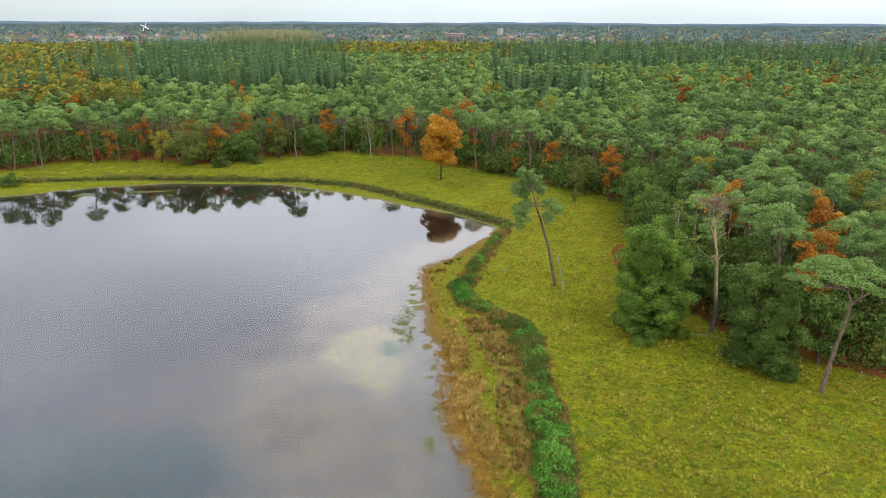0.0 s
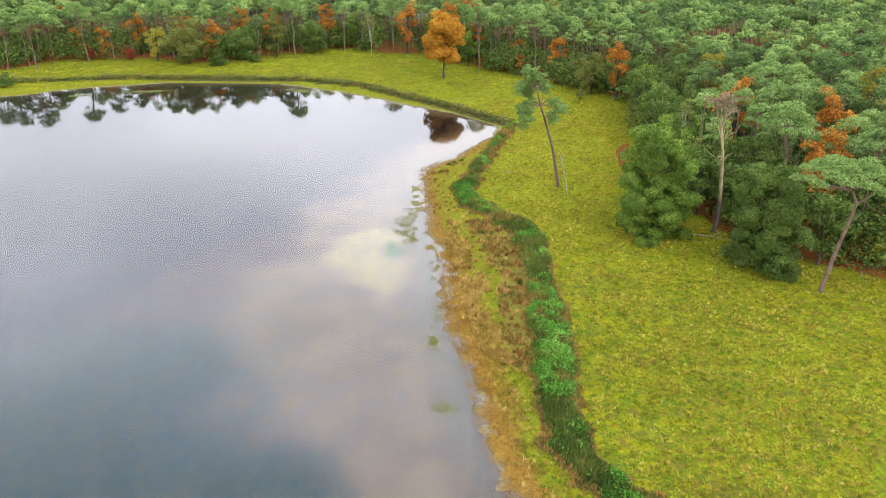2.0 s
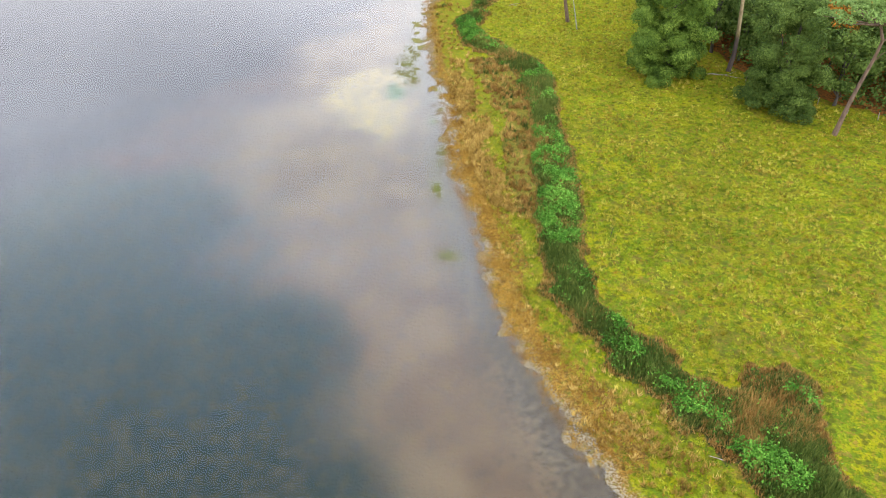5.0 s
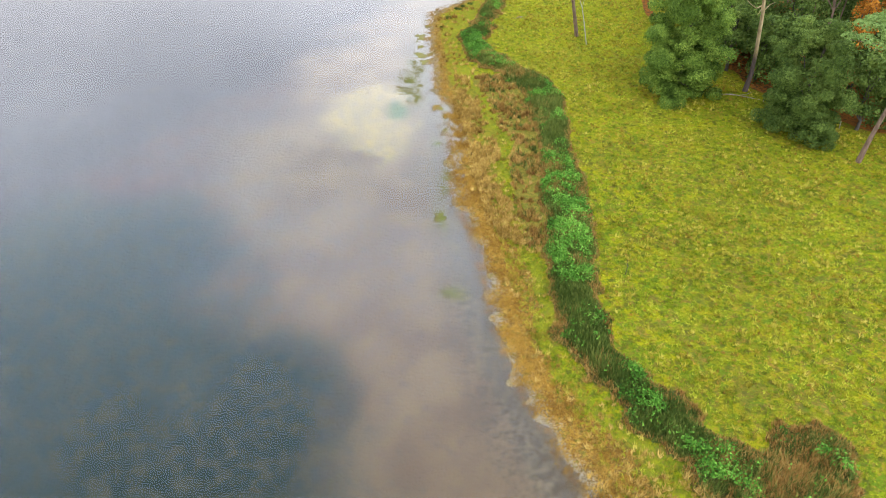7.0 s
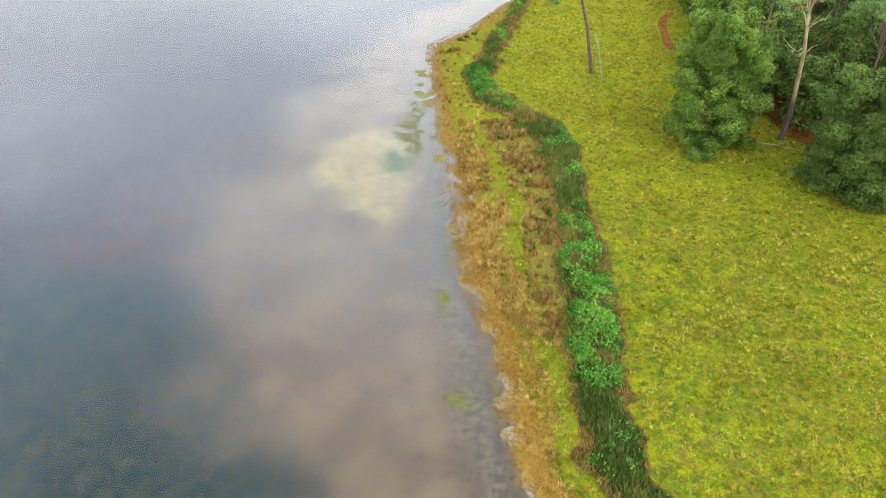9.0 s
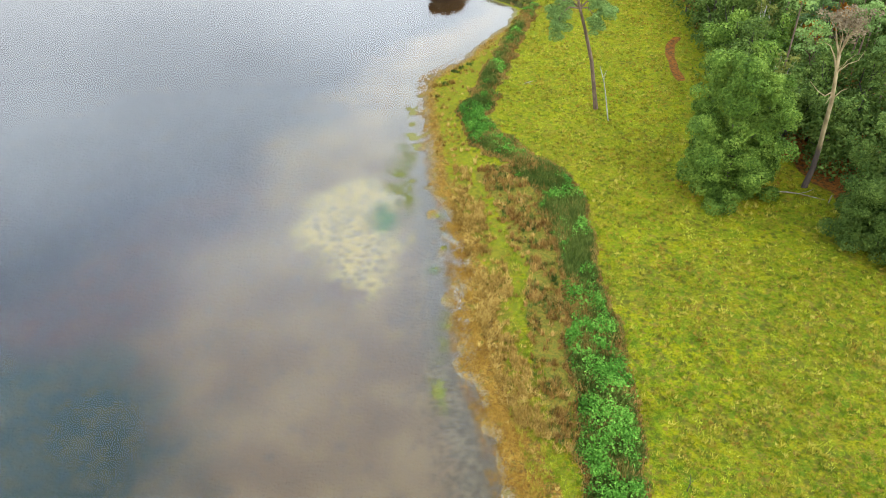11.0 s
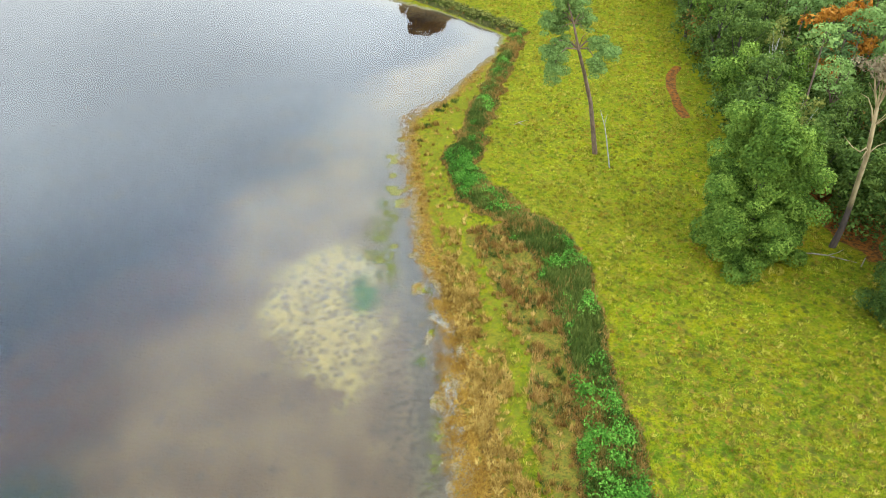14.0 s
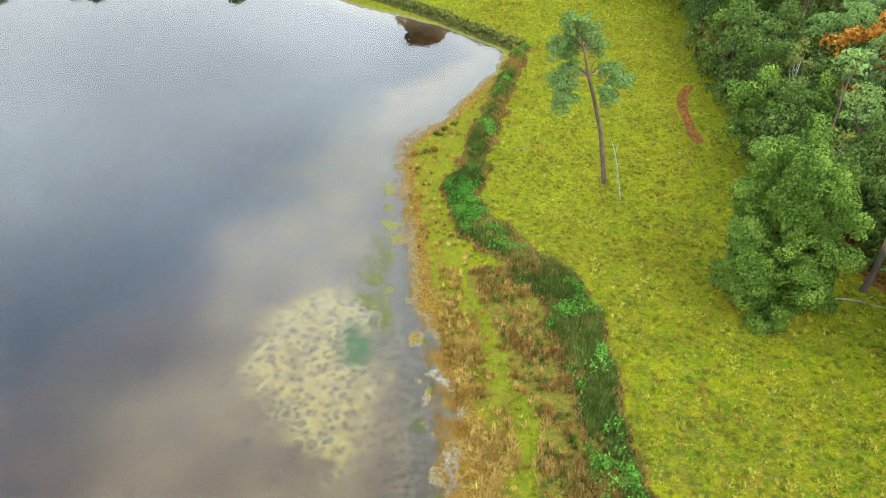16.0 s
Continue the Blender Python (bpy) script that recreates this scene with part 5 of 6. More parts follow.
def build_hedge():
    r = np.random.RandomState(6)
    x, y = scatter_in(r, HEDGE, 620000)
    g = ring_gap(*warp(x, y, (2.4, 0.9), (0.9, 0.4)), HEDGE)
    keep = (g > 0) & (r.uniform(size=len(x)) < np.clip(150.0 / (y + 10), 0.35, 1.0))
    x, y, g = x[keep], y[keep], g[keep]
    fx, fy = [], []
    for (ax, ay), (bx, by) in zip(FAR_HEDGE, FAR_HEDGE[1:]):
        n = int(math.hypot(bx - ax, by - ay) * 60)
        t, q = r.uniform(size=n), np.clip(r.normal(size=n) * 1.0, -2.4, 2.4)
        ln = math.hypot(bx - ax, by - ay)
        fx.append(ax + (bx - ax) * t - (by - ay) / ln * q)
        fy.append(ay + (by - ay) * t + (bx - ax) / ln * q)
    fx, fy = np.concatenate(fx), np.concatenate(fy)
    fg = 2.4 - line_gap(fx, fy, FAR_HEDGE)
    near = len(x)
    x, y, g = np.concatenate([x, fx]), np.concatenate([y, fy]), np.concatenate([g, fg])
    lump = waves(x, y, 0.9, 40) * 0.5 + waves(x, y, 2.6, 41) * 0.6
    high = smooth(g, 0, 1.6) * np.maximum(0.2, 0.75 + 0.60 * lump)
    z = ground_z(x, y) + np.maximum(0.05, high) * r.uniform(0.55, 1.0, len(x))
    N = np.stack([r.normal(size=len(x)) * 0.6, r.normal(size=len(x)) * 0.6, np.full(len(x), 1.0)], 1)
    C = np.stack([x, y, z], 1)
    far = np.arange(len(x)) >= near
    # bramble grows in patches, mostly along the middle of the bank
    patch = 1.1 * waves(x, y, 1.5, 52) + 0.35 * r.normal(size=len(x)) + 0.9 * smooth(np.abs(y - 78), 26, 6) - 0.35
    patch += 1.1 * smooth(np.hypot((x + 0.5) * 1.0, (y - 134) * 0.5), 5, 1) + 0.8 * smooth(np.hypot(x - 27, y - 37), 4, 1) + 0.5 * smooth(np.hypot(x - 18, y - 49), 4, 1)
    bramble = ~far & (smooth(patch, 0.25, 1.1) > r.uniform(size=len(x))) & (g > 0.5) & (waves(x, y, 0.75, 57) + 0.3 * r.normal(size=len(x)) > -0.35)
    shrub = far & (r.uniform(size=len(x)) < 0.5) & (waves(x, y, 2.4, 58) + 0.4 * r.normal(size=len(x)) > -0.35)
    for sel, name, leaf, size, label in ((bramble, "bramble", BRAMBLE, 0.17, "bright green bramble thicket on the bank"),
                                         (shrub, "hedge_scrub", BANKSCRUB, 0.30, "rough olive-brown scrub along the far lake bank")):
        k = np.repeat(np.where(sel)[0], 3)
        s = size * r.uniform(0.6, 1.4, len(k))
        me = cards_mesh(name, C[k] + np.array([0, 0, 0.15]) + r.normal(size=(len(k), 3)) * np.array([0.22, 0.22, 0.10]), N[k] + r.normal(size=(len(k), 3)) * 0.4, s, np.clip(0.5 + 0.34 * lump[k] + r.normal(size=len(k)) * 0.16, 0, 1), leaf)
        tagged(new(name, me), label, "scrub", kind="stuff")
    # sedge and dry heather between the brambles
    k = np.where(~bramble & ~shrub)[0]
    k = k[r.uniform(size=len(k)) < 0.30]
    hx, hy, hg = x[k], y[k], g[k]
    brown = (waves(hx, hy, 3.6, 45) + 0.35 * r.normal(size=len(k)) > 0.55) | (smooth(hg, 1.0, 0.2) > r.uniform(0.2, 1.2, len(k)))
    brown |= (np.hypot(hx - 31, hy - 45) < 6.0) & (r.uniform(size=len(k)) < 0.35)
    for sel, name, leaf, label in ((brown, "brown_heather", BROWNSCRUB, "dry brown heather along the bank"), (~brown, "sedge", SCRUB, "dark green sedge tussocks along the bank")):
        v, n = blades(r, hx[sel], hy[sel], ground_z(hx[sel], hy[sel]), 9, (0.35 + 0.55 * np.clip(high[k][sel], 0.1, 1.3)) * r.uniform(0.7, 1.2, sel.sum()), 0.10, 0.9)
        tone = np.repeat(np.clip(0.5 + 0.30 * lump[k][sel] + r.normal(size=sel.sum()) * 0.22, 0, 1), 9)
        tagged(new(name, blade_mesh(name, v, n, tone, leaf)), label, "scrub", kind="stuff")


def blades(r, x, y, z, count, length, width, spread):
    """Fans of narrow blades rising from each place."""
    n = len(x) * count
    a = r.uniform(0, 6.283, n)
    lean = r.uniform(0.1, 1.0, n) * spread
    way = np.stack([np.cos(a) * lean, np.sin(a) * lean, np.ones(n)], 1)
    way /= np.linalg.norm(way, axis=1, keepdims=True)
    ln = np.repeat(length, count) * r.uniform(0.6, 1.15, n)
    foot = np.stack([np.repeat(x, count) + r.normal(size=n) * width * 1.5, np.repeat(y, count) + r.normal(size=n) * width * 1.5, np.repeat(z, count) - 0.02], 1)
    side = np.stack([-np.sin(a), np.cos(a), np.zeros(n)], 1) * (width * r.uniform(0.7, 1.3, n))[:, None] * 0.5
    tip = foot + way * ln[:, None]
    return np.stack([foot - side, foot + side, tip], 1).reshape(-1, 3), n


def blade_mesh(name, v, n, tone, material):
    me = bpy.data.meshes.new(name)
    me.vertices.add(len(v))
    me.vertices.foreach_set("co", v.astype(np.float32).ravel())
    me.loops.add(n * 3)
    me.loops.foreach_set("vertex_index", np.arange(n * 3, dtype=np.int32))
    me.polygons.add(n)
    me.polygons.foreach_set("loop_start", np.arange(0, n * 3, 3, dtype=np.int32))
    me.polygons.foreach_set("loop_total", np.full(n, 3, np.int32))
    me.update(calc_edges=True)
    me.attributes.new("tone", "FLOAT", "POINT").data.foreach_set("value", np.repeat(tone, 3).astype(np.float32))
    me.materials.append(material)
    return me


STRAW = leaf_material("straw_grass", (0.150, 0.120, 0.012), (0.330, 0.275, 0.026), (0.520, 0.420, 0.080), 0.12, 0.30)
RUSTGRASS = leaf_material("rusty_grass", (0.142, 0.068, 0.011), (0.300, 0.158, 0.022), (0.430, 0.260, 0.050), 0.12, 0.35)


def along(r, line, per_metre, w):
    """Places scattered along a line, w metres to either side."""
    X, Y = [], []
    for (ax, ay), (bx, by) in zip(line, line[1:]):
        k = int(math.hypot(bx - ax, by - ay) * per_metre)
        t = r.uniform(size=k)
        X.append(ax + (bx - ax) * t + r.normal(size=k) * w)
        Y.append(ay + (by - ay) * t + r.normal(size=k) * w)
    return np.concatenate(X), np.concatenate(Y)


def tufts(name, r, x, y, count, length, width, spread, tone, material, label, category):
    v, n = blades(r, x, y, ground_z(x, y), count, length, width, spread)
    tagged(new(name, blade_mesh(name, v, n, np.repeat(np.clip(tone, 0, 1), count), material)), label, category, kind="stuff")


def build_rushes():
    r = np.random.RandomState(19)
    x, y = scatter_in(r, RUSHES, 8200)
    keep = ring_gap(x, y, RUSHES) + waves(x, y, 2.0, 3) * 0.8 > 0
    keep &= (waves(x, y, 1.3, 66) + 0.5 * r.normal(size=len(x)) > 0.05) & (line_gap(x, y, LIME_MID) > 0.7)
    x, y = x[keep], y[keep]
    more = [along(r, line, d, w) for line, d, w in ((LIME, 1.1, 1.2), (LIME_BEND, 2.4, 1.7), (RUST, 0.8, 1.2), (LIME_MID, 0.9, 0.9), ([(13, 45), (17, 40), (22, 33)], 9.0, 1.9))]
    x, y = np.concatenate([x, *(a for a, b in more)]), np.concatenate([y, *(b for a, b in more)])
    keep = ring_gap(x, y, LAKE) < -0.8
    x, y = x[keep], y[keep]
    tone = 0.5 + 0.3 * waves(x, y, 2.0, 71) + r.normal(size=len(x)) * 0.25
    tufts("rushes", r, x, y, 24, r.uniform(0.35, 0.85, len(x)), 0.075, 1.25, tone, RUSH, "straw-brown rush tussocks between lake and bank", "rushes")


def build_heather():
    r = np.random.RandomState(29)
    x, y = scatter_in(r, BROWN, 5200)
    gap = ring_gap(x, y, BROWN)
    keep = (gap + waves(x, y, 1.8, 68) * 0.7 > -0.2) & (waves(x, y, 1.2, 70) + 0.5 * r.normal(size=len(x)) > 0.12)
    x, y = x[keep], y[keep]
    tone = 0.46 + 0.32 * waves(x, y, 1.6, 69) + r.normal(size=len(x)) * 0.28
    green = r.uniform(size=len(x)) < 0.22
    tufts("strip_sedge", r, x[green], y[green], 20, r.uniform(0.4, 0.9, green.sum()), 0.085, 1.0, tone[green], SCRUB, "green sedge tussocks among the heather", "sedge")
    x, y, tone = x[~green], y[~green], tone[~green]
    pale = r.uniform(size=len(x)) < 0.5
    tufts("strip_rushes", r, x[pale], y[pale], 22, r.uniform(0.4, 0.85, pale.sum()), 0.08, 1.1, tone[pale] - 0.08, RUSH, "tawny rush tussocks among the heather", "rushes")
    x, y, tone = x[~pale], y[~pale], tone[~pale]
    tufts("heather", r, x, y, 22, r.uniform(0.45, 0.95, len(x)), 0.085, 1.0, tone, BROWNSCRUB, "dark brown heather between rushes and bank", "heather")


def build_drift():
    """Broken reed stems and leaves lying along the water's edge."""
    r = np.random.RandomState(37)
    parts = [along(r, RUST, 190, 1.15), along(r, LAKE[13:29], 60, 1.0), along(r, LIME_BEND, 30, 1.4)]
    x, y = np.concatenate([a for a, b in parts]), np.concatenate([b for a, b in parts])
    keep = (ring_gap(x, y, LAKE) < 1.0) & (waves(x, y, 0.9, 38) + 0.5 * r.normal(size=len(x)) > -0.1) & (y > 34)
    x, y = x[keep], y[keep]
    tone = 0.45 + 0.35 * waves(x, y, 1.2, 39) + r.normal(size=len(x)) * 0.25
    tufts("reed_litter", r, x, y, 5, r.uniform(0.14, 0.36, len(x)), 0.075, 3.2, tone, RUSTGRASS, "rust-brown broken reed litter along the water", "reed litter")


def build_grass():
    r = np.random.RandomState(23)

    def meadow(n, x0, x1, y0, y1):
        x, y = r.uniform(x0, x1, n), r.uniform(y0, y1, n)
        keep = (ring_gap(x, y, LAKE) < -2.5) & (ring_gap(x, y, FOREST) < 0.8) & (ring_gap(x, y, HEDGE) < -0.2) & (ring_gap(x, y, BROWN) < 0) & (line_gap(x, y, TRACK) > 1.3)
        keep &= np.abs(x) < 0.61 * (y + 8) + 4
        return x[keep], y[keep]

    x, y = meadow(170000, 4, 74, 34, 215)
    keep = (r.uniform(size=len(x)) < np.clip(95.0 / (y + 15), 0.3, 1)) & (waves(x, y, 0.6, 90) + 0.3 * waves(x, y, 5.0, 91) + 0.6 * r.normal(size=len(x)) > -0.1)
    x, y = x[keep], y[keep]
    tone = 0.41 + 0.06 * smooth(y, 80, 125) + 0.40 * grain(x, y, 0.8, 93) + 0.20 * grain(x, y, 2.4, 95) + 0.15 * waves(x, y, 9.0, 94) + r.normal(size=len(x)) * 0.2
    tufts("grass", r, x, y, 7, r.uniform(0.15, 0.40, len(x)), 0.06, 1.6, tone, BLADE, "tufted yellow-green meadow grass", "grass")
    x, y = meadow(26000, 4, 74, 34, 215)
    keep = waves(x, y, 2.2, 96) + 0.7 * r.normal(size=len(x)) > 0.4
    x, y = x[keep], y[keep]
    tone = 0.45 + 0.3 * grain(x, y, 3.0, 97) + r.normal(size=len(x)) * 0.22
    tufts("straw_tussocks", r, x, y, 20, r.uniform(0.25, 0.62, len(x)), 0.07, 1.3, tone, STRAW, "golden straw tussocks all over the meadow", "grass")
    x, y = meadow(16000, 4, 74, 34, 215)
    keep = waves(x, y, 3.4, 98) + 0.5 * r.normal(size=len(x)) > 0.45 - 0.25 * smooth(y, 80, 120)
    x, y = x[keep], y[keep]
    tufts("rusty_tufts", r, x, y, 12, r.uniform(0.16, 0.40, len(x)), 0.07, 1.8, 0.4 + r.normal(size=len(x)) * 0.25, RUSTGRASS, "rusty brown tufts in the meadow grass", "grass")
    x, y = meadow(52000, -165, 45, 205, 305)
    keep = waves(x, y, 2.5, 99) + 0.6 * r.normal(size=len(x)) > 0.1
    x, y = x[keep], y[keep]
    tufts("far_meadow_tufts", r, x, y, 4, r.uniform(0.2, 0.5, len(x)), 0.16, 1.6, 0.45 + 0.35 * waves(x, y, 4.0, 89) + r.normal(size=len(x)) * 0.2, BLADE, "straw tussocks on the meadow beyond the lake", "grass")


build_hedge()
build_rushes()
build_heather()
build_drift()
build_grass()

# ---- small things on the meadow and in the water ----


def branch_thing(name, label, x, y, lines, material, category="branch"):
    root = thing(name, label, category)
    for i, (path, radii) in enumerate(lines):
        part("stem" if i == 0 else "twig", limb_mesh("stem", path, radii, 6, material), root)
    root.matrix_basis = pose(x, y, on_ground(x, y))
    return root


branch_thing("fallen_branch", "long pale fallen branch lying at the foot of the snag", 39.8, 117.0,
             [([(0, 0, 0.12), (1.4, -0.1, 0.22), (3.0, -0.4, 0.15), (4.6, -1.2, 0.18), (5.8, -2.0, 0.30)], [0.05, 0.09, 0.10, 0.08, 0.03]),
              ([(3.0, -0.4, 0.15), (4.2, -0.2, 0.35), (5.2, 0.3, 0.55)], [0.05, 0.04, 0.02])], DEADWOOD)
branch_thing("dry_branch", "forked grey branch lying in the meadow grass", 8.8, 150.6,
             [([(-0.9, -0.6, 0.08), (0, 0, 0.25), (1.1, 0.9, 0.12)], [0.03, 0.06, 0.02]), ([(0, 0, 0.25), (0.3, -0.8, 0.30), (0.9, -1.0, 0.2)], [0.05, 0.03, 0.015])], DEADWOOD)
branch_thing("bare_sapling", "thin bare sapling standing in the meadow", 18.5, 69.4,
             [([(0, 0, 0), (0.1, 0.1, 0.9), (0.0, 0.3, 1.9)], [0.04, 0.03, 0.012]), ([(0.1, 0.1, 0.9), (0.5, 0.3, 1.5)], [0.02, 0.008]), ([(0.05, 0.15, 1.2), (-0.4, 0.2, 1.7)], [0.02, 0.008])],
             BARK_OAK, "sapling")
branch_thing("broken_sapling", "dry broken stick standing out of the grass", 50.5, 101.5,
             [([(0, 0, 0), (0.2, 0.1, 0.8), (0.5, 0.0, 1.4)], [0.05, 0.04, 0.02]), ([(0.2, 0.1, 0.8), (-0.3, 0.2, 1.2)], [0.03, 0.015])], DEADWOOD)
branch_thing("sunken_log", "grey drowned tree lying in the far shallows", -133.2, 216.6,
             [([(0, 0, 0.5), (5, -4.5, 0.25), (11, -10, 0.12), (19, -16, 0.05)], [0.09, 0.13, 0.10, 0.04]), ([(9, -8, 0.15), (11, -7.0, 0.7)], [0.05, 0.02]), ([(13, -11.5, 0.1), (13.5, -10.8, 0.6)], [0.04, 0.015])],
             BARK_PINE, "log")
branch_thing("lake_branch", "small branch in the shallows by the spit", -2.8, 97.5,
             [([(-0.5, 0.2, 0.03), (0.2, 0, 0.12), (0.8, 0.3, 0.05)], [0.02, 0.035, 0.015]), ([(0.2, 0, 0.12), (0.4, -0.4, 0.25)], [0.02, 0.01])], DEADWOOD)
branch_thing("bank_stick", "pale stick lying on the lime-green bank", 23.4, 37.6, [([(-0.6, 0.3, 0.08), (0.2, 0.0, 0.12), (0.9, -0.3, 0.06)], [0.03, 0.05, 0.02])], DEADWOOD)


def stakes():
    bm = bmesh.new()
    bmesh.ops.create_cone(bm, cap_ends=True, segments=8, radius1=0.07, radius2=0.06, depth=1.3)
    for v in bm.verts:
        v.co.z += 0.55
        if v.co.z > 1.0:
            v.co.z += 0.06 * v.co.x / 0.06
    me = bpy.data.meshes.new("post")
    bm.to_mesh(me)
    me.materials.append(DEADWOOD)
    first = None
    for i, (x, y) in enumerate(((46.0, 114.6), (50.3, 110.2), (54.8, 106.4), (58.2, 103.4), (61.8, 101.2), (66.0, 98.4), (-152.7, 241.7), (-149.9, 262.8))):
        m = pose(x, y, on_ground(x, y), 4 * math.sin(i * 2.1), 5 * math.cos(i * 1.7), 40 * i)
        if first is None:
            first = tagged(new("fence_stake", me), "weathered wooden fence stake beside the track", "stake", "fence stakes")
            first.matrix_basis = m
        else:
            copy_thing(first, m)


stakes()


def rush_clumps():
    """The dark clumps on the bare point of the shore, each a thing of its own."""
    r = np.random.RandomState(44)
    for x, y, h in ((-6.6, 149.3, 1.1), (-5.2, 149.9, 0.9), (-4.0, 150.4, 1.0), (-2.7, 157.4, 0.7), (-3.8, 155.6, 0.6), (-3.2, 155.3, 0.5), (-6.2, 145.4, 0.4), (-1.2, 158.8, 0.6)):
        v, n = blades(r, r.normal(size=9) * h * 0.35, r.normal(size=9) * h * 0.35, np.zeros(9), 14, np.full(9, h * 0.8), 0.09, 0.8)
        me = blade_mesh("rush_clump", v, n, np.clip(r.normal(size=n) * 0.2 + 0.25, 0, 1), RUSH if h > 0.95 else SCRUB)
        ob = tagged(new("rush_clump", me), "dark rush clump on the bare shore point", "rushes", "rush clumps")
        ob.matrix_basis = pose(x, y, on_ground(x, y))


rush_clumps()

FLOATING = leaf_material("floating_leaves", (0.060, 0.070, 0.014), (0.135, 0.140, 0.026), (0.230, 0.210, 0.060), 0.0, 0.5)


def floating_weed():
    """Rafts of small floating leaves off the far bank and off the point."""
    r = np.random.RandomState(52)
    C = []
    for x, y, a, b, turn, n in ((-102.8, 224.5, 7.0, 1.0, 0.2, 700), (-119, 218.5, 4.0, 0.8, 0.5, 300), (-53.5, 228, 6.0, 1.6, -0.3, 420), (-44.2, 229, 4.5, 1.8, -0.5, 300), (-33, 224, 3.5, 0.8, -0.6, 220),
                                (-10.4, 119, 1.3, 4.2, 0.1, 1500), (-8.6, 113.5, 0.9, 2.6, -0.2, 700), (-9.6, 125.5, 1.1, 3.0, 0.2, 800), (-2.7, 88, 0.7, 3.4, -0.1, 500), (-2.6, 79.7, 0.8, 2.0, 0.1, 350), (0.0, 65.7, 1.5, 0.9, 0.0, 350)):
        u, v = r.normal(size=n) * a * 0.6, r.normal(size=n) * b * 0.6
        px, py = x + u * math.cos(turn) - v * math.sin(turn), y + u * math.sin(turn) + v * math.cos(turn)
        keep = (waves(px, py, 1.0 + a * 0.1, 53) + 0.4 * r.normal(size=n) > 0.0) & (ring_gap(px, py, LAKE) > 0.2)
        C.append(np.stack([px[keep], py[keep], 0.012 + 0.02 * r.uniform(size=keep.sum())], 1))
    C = np.concatenate(C)
    N = np.stack([r.normal(size=len(C)) * 0.06, r.normal(size=len(C)) * 0.06, np.ones(len(C))], 1)
    size = np.where(C[:, 1] > 180, 0.50, 0.16) * r.uniform(0.6, 1.4, len(C))
    me = cards_mesh("floating_weed", C, N, size, np.clip(0.5 + r.normal(size=len(C)) * 0.25, 0, 1), FLOATING)
    tagged(new("floating_weed", me), "rafts of small floating leaves on the shallow water", "water weed", kind="stuff")


floating_weed()

# ---- village and landmarks on the plain ----


def box_mesh(name, x0, x1, y0, y1, z0, z1, material):
    bm = bmesh.new()
    bmesh.ops.create_cube(bm, size=1.0, matrix=Matrix.Translation(((x0 + x1) / 2, (y0 + y1) / 2, (z0 + z1) / 2)) @ Matrix.Diagonal((x1 - x0, y1 - y0, z1 - z0, 1)))
    me = bpy.data.meshes.new(name)
    bm.to_mesh(me)
    me.materials.append(material)
    return me


def gable_mesh(w, d, z, h, material):
    o = 0.5
    me = bpy.data.meshes.new("roof")
    me.from_pydata([(-w / 2 - o, -d / 2 - o, z - 0.2), (w / 2 + o, -d / 2 - o, z - 0.2), (w / 2 + o, d / 2 + o, z - 0.2), (-w / 2 - o, d / 2 + o, z - 0.2), (-w / 2 - o, 0, z + h), (w / 2 + o, 0, z + h)], [],
                   [(0, 1, 5, 4), (2, 3, 4, 5), (1, 2, 5), (3, 0, 4), (3, 2, 1, 0)])
    me.materials.append(material)
    return me


def house(w, d, z, wall, roof, label):
    root = thing("house", label, "house", "village houses")
    part("wall", box_mesh("wall", -w / 2, w / 2, -d / 2, d / 2, -0.5, z, wall), root)
    part("roof", gable_mesh(w, d, z, d * 0.42, roof), root)
    for k in range(3):
        x = -w / 2 + (k + 0.5) * w / 3
        part("window", box_mesh("window", x - 0.8, x + 0.8, -d / 2 - 0.05, -d / 2 + 0.1, 1.0, 2.6, PANE), root)
    part("chimney", box_mesh("chimney", w * 0.2, w * 0.2 + 0.9, -0.4, 0.5, z, z + d * 0.42 + 1.2, BRICK), root)
    return root


def village():
    r = np.random.RandomState(12)
    firsts = [house(14, 9, 5.5, WALL, ROOF, "pale rendered house with a red tiled roof"), house(22, 10, 5.0, BRICK, ROOF, "long brick house with a tiled roof"),
              house(17, 9, 6.0, WALL, BRICK, "pale house with a brown roof")]
    used_here = set()
    spots = [(r.uniform(-1180, -560), r.uniform(1850, 2250)) for _ in range(30)] + [(r.uniform(-430, -180), r.uniform(2000, 2300)) for _ in range(14)] + [(r.uniform(-60, 330), r.uniform(1950, 2500)) for _ in range(16)]
    for i, (x, y) in enumerate(spots):
        src = firsts[i % 3]
        m = pose(x, y, on_ground(x, y), 0, 0, r.uniform(-40, 40))
        if src.name in used_here:
            copy_thing(src, m)
        else:
            used_here.add(src.name)
            src.matrix_basis = m


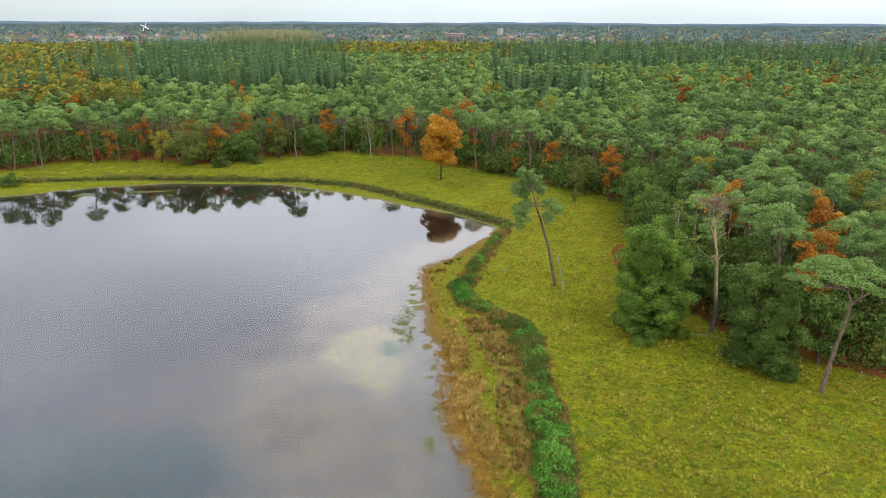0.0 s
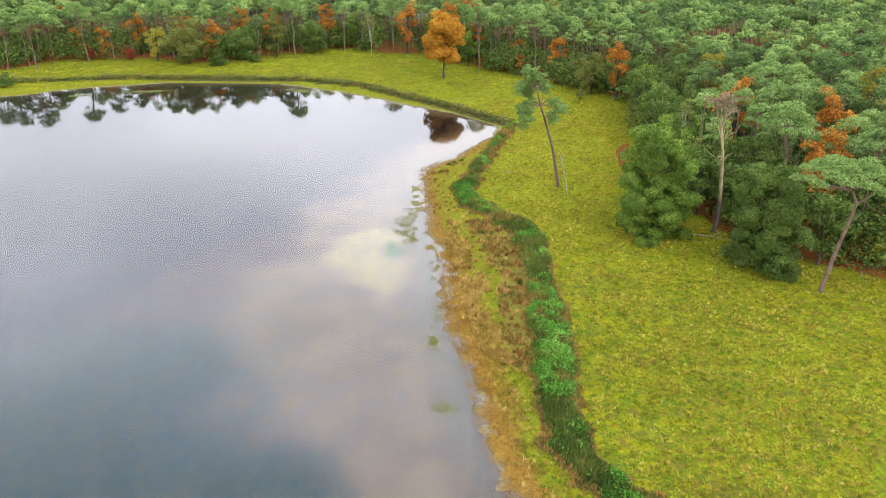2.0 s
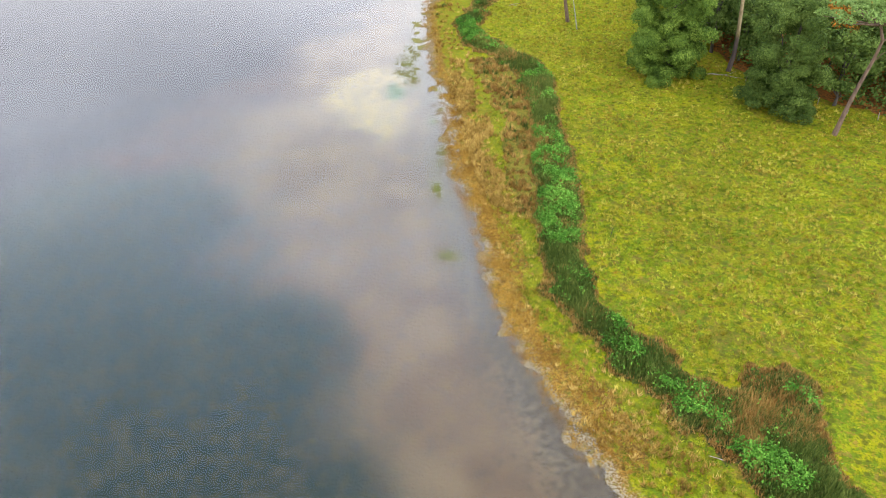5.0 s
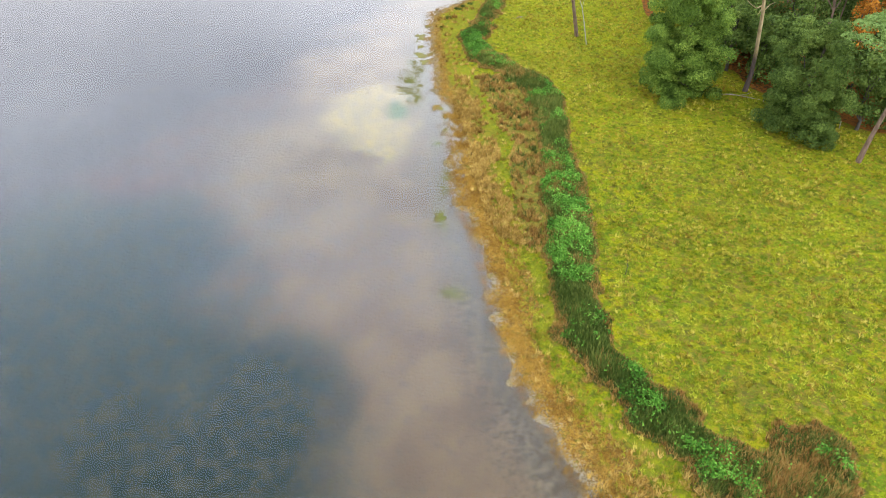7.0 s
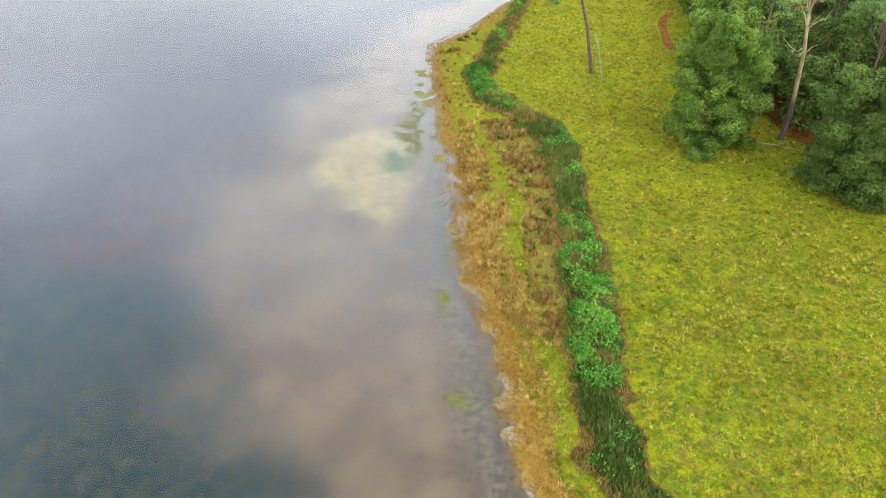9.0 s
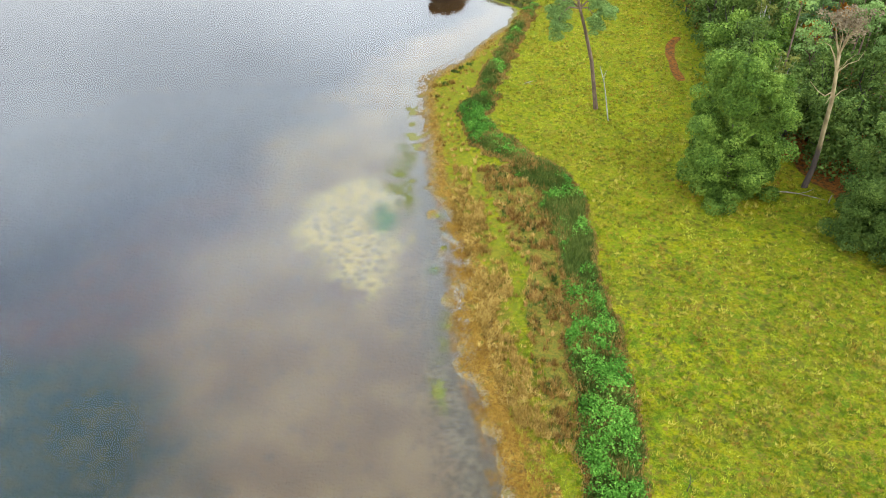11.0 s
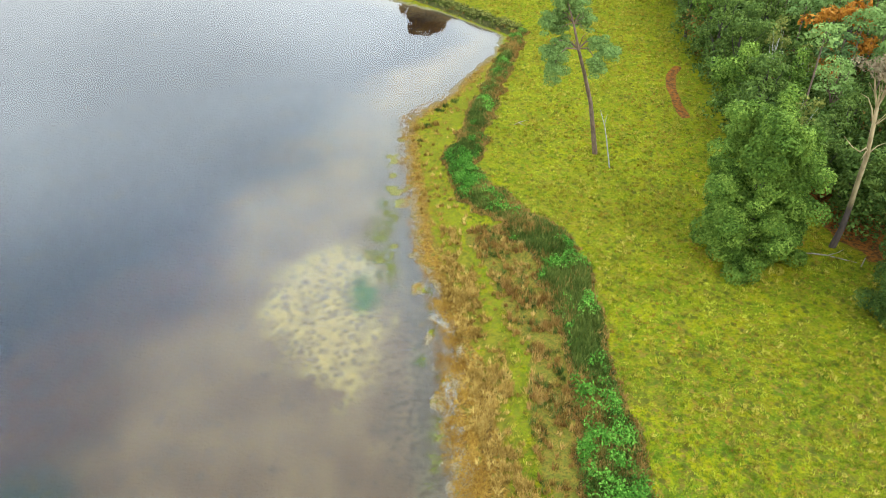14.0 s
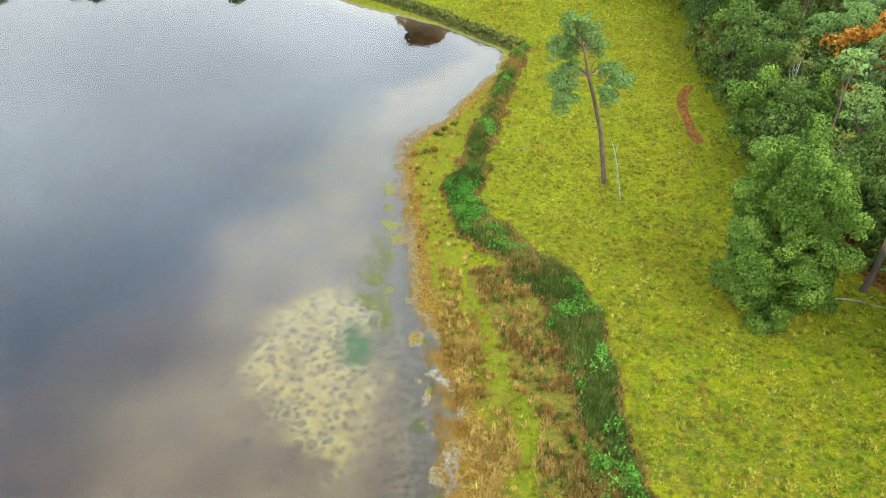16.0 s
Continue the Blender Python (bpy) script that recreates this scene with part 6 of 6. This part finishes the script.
def windmill():
    root = thing("windmill", "tower windmill with four pale sails above the village", "windmill")
    bm = bmesh.new()
    bmesh.ops.create_cone(bm, cap_ends=True, segments=20, radius1=6.0, radius2=3.6, depth=24, matrix=Matrix.Translation((0, 0, 12)))
    me = bpy.data.meshes.new("tower")
    bm.to_mesh(me)
    me.materials.append(THATCH)
    part("tower", me, root)
    bm = bmesh.new()
    bmesh.ops.create_uvsphere(bm, u_segments=16, v_segments=8, radius=4.2, matrix=Matrix.Translation((0, 0, 24.5)) @ Matrix.Diagonal((1, 1.2, 0.75, 1)))
    me = bpy.data.meshes.new("cap")
    bm.to_mesh(me)
    me.materials.append(STEEL)
    part("cap", me, root)
    for k in range(4):
        sail = box_mesh("sail", -0.2, 2.0, -6.2, -5.8, 2.0, 15, WHITE)
        ob = part("sail", sail, root)
        ob.matrix_basis = pose(0, 0, 26, 0, 90 * k + 22, 0)
        stock = part("stock", box_mesh("stock", -0.4, 0.0, -6.4, -5.9, 0, 14.3, WHITE), root)
        stock.matrix_basis = ob.matrix_basis
    root.matrix_basis = pose(-1088, 2530, on_ground(-1088, 2530))


def mast():
    root = thing("radio_mast", "slim grey radio mast on the plain", "mast")
    part("pole", limb_mesh("pole", [(0, 0, 0), (0, 0, 30), (0, 0, 62)], [1.6, 1.3, 0.8], 8, STEEL), root)
    for z in (50, 56):
        part("antenna", box_mesh("antenna", -2.0, 2.0, -1.2, 1.2, z, z + 2.5, WHITE), root)
    root.matrix_basis = pose(482, 2975, on_ground(482, 2975))


def large_blocks():
    for x, y, w, d, h, mat, label in ((-62, 2060, 46, 16, 17, BRICK, "large brick block at the village edge"), (62, 2330, 16, 12, 26, WALL, "pale tower block among the trees"),
                                      (150, 2420, 60, 18, 12, WALL, "long pale hall beyond the wood"), (-760, 1600, 40, 14, 14, WALL, "pale apartment block beyond the wood")):
        root = thing("building", label, "building")
        part("wall", box_mesh("wall", -w / 2, w / 2, -d / 2, d / 2, -1, h, mat), root)
        part("roof", box_mesh("roof", -w / 2 - 0.6, w / 2 + 0.6, -d / 2 - 0.6, d / 2 + 0.6, h, h + 0.8, STEEL), root)
        for row in range(int(h // 4)):
            for k in range(int(w // 6)):
                px = -w / 2 + 3 + 6 * k
                part("window", box_mesh("window", px - 1.2, px + 1.2, -d / 2 - 0.12, -d / 2 + 0.1, 1.5 + 4 * row, 3.5 + 4 * row, PANE), root)
        root.matrix_basis = pose(x, y, on_ground(x, y))


village()
windmill()
mast()
large_blocks()
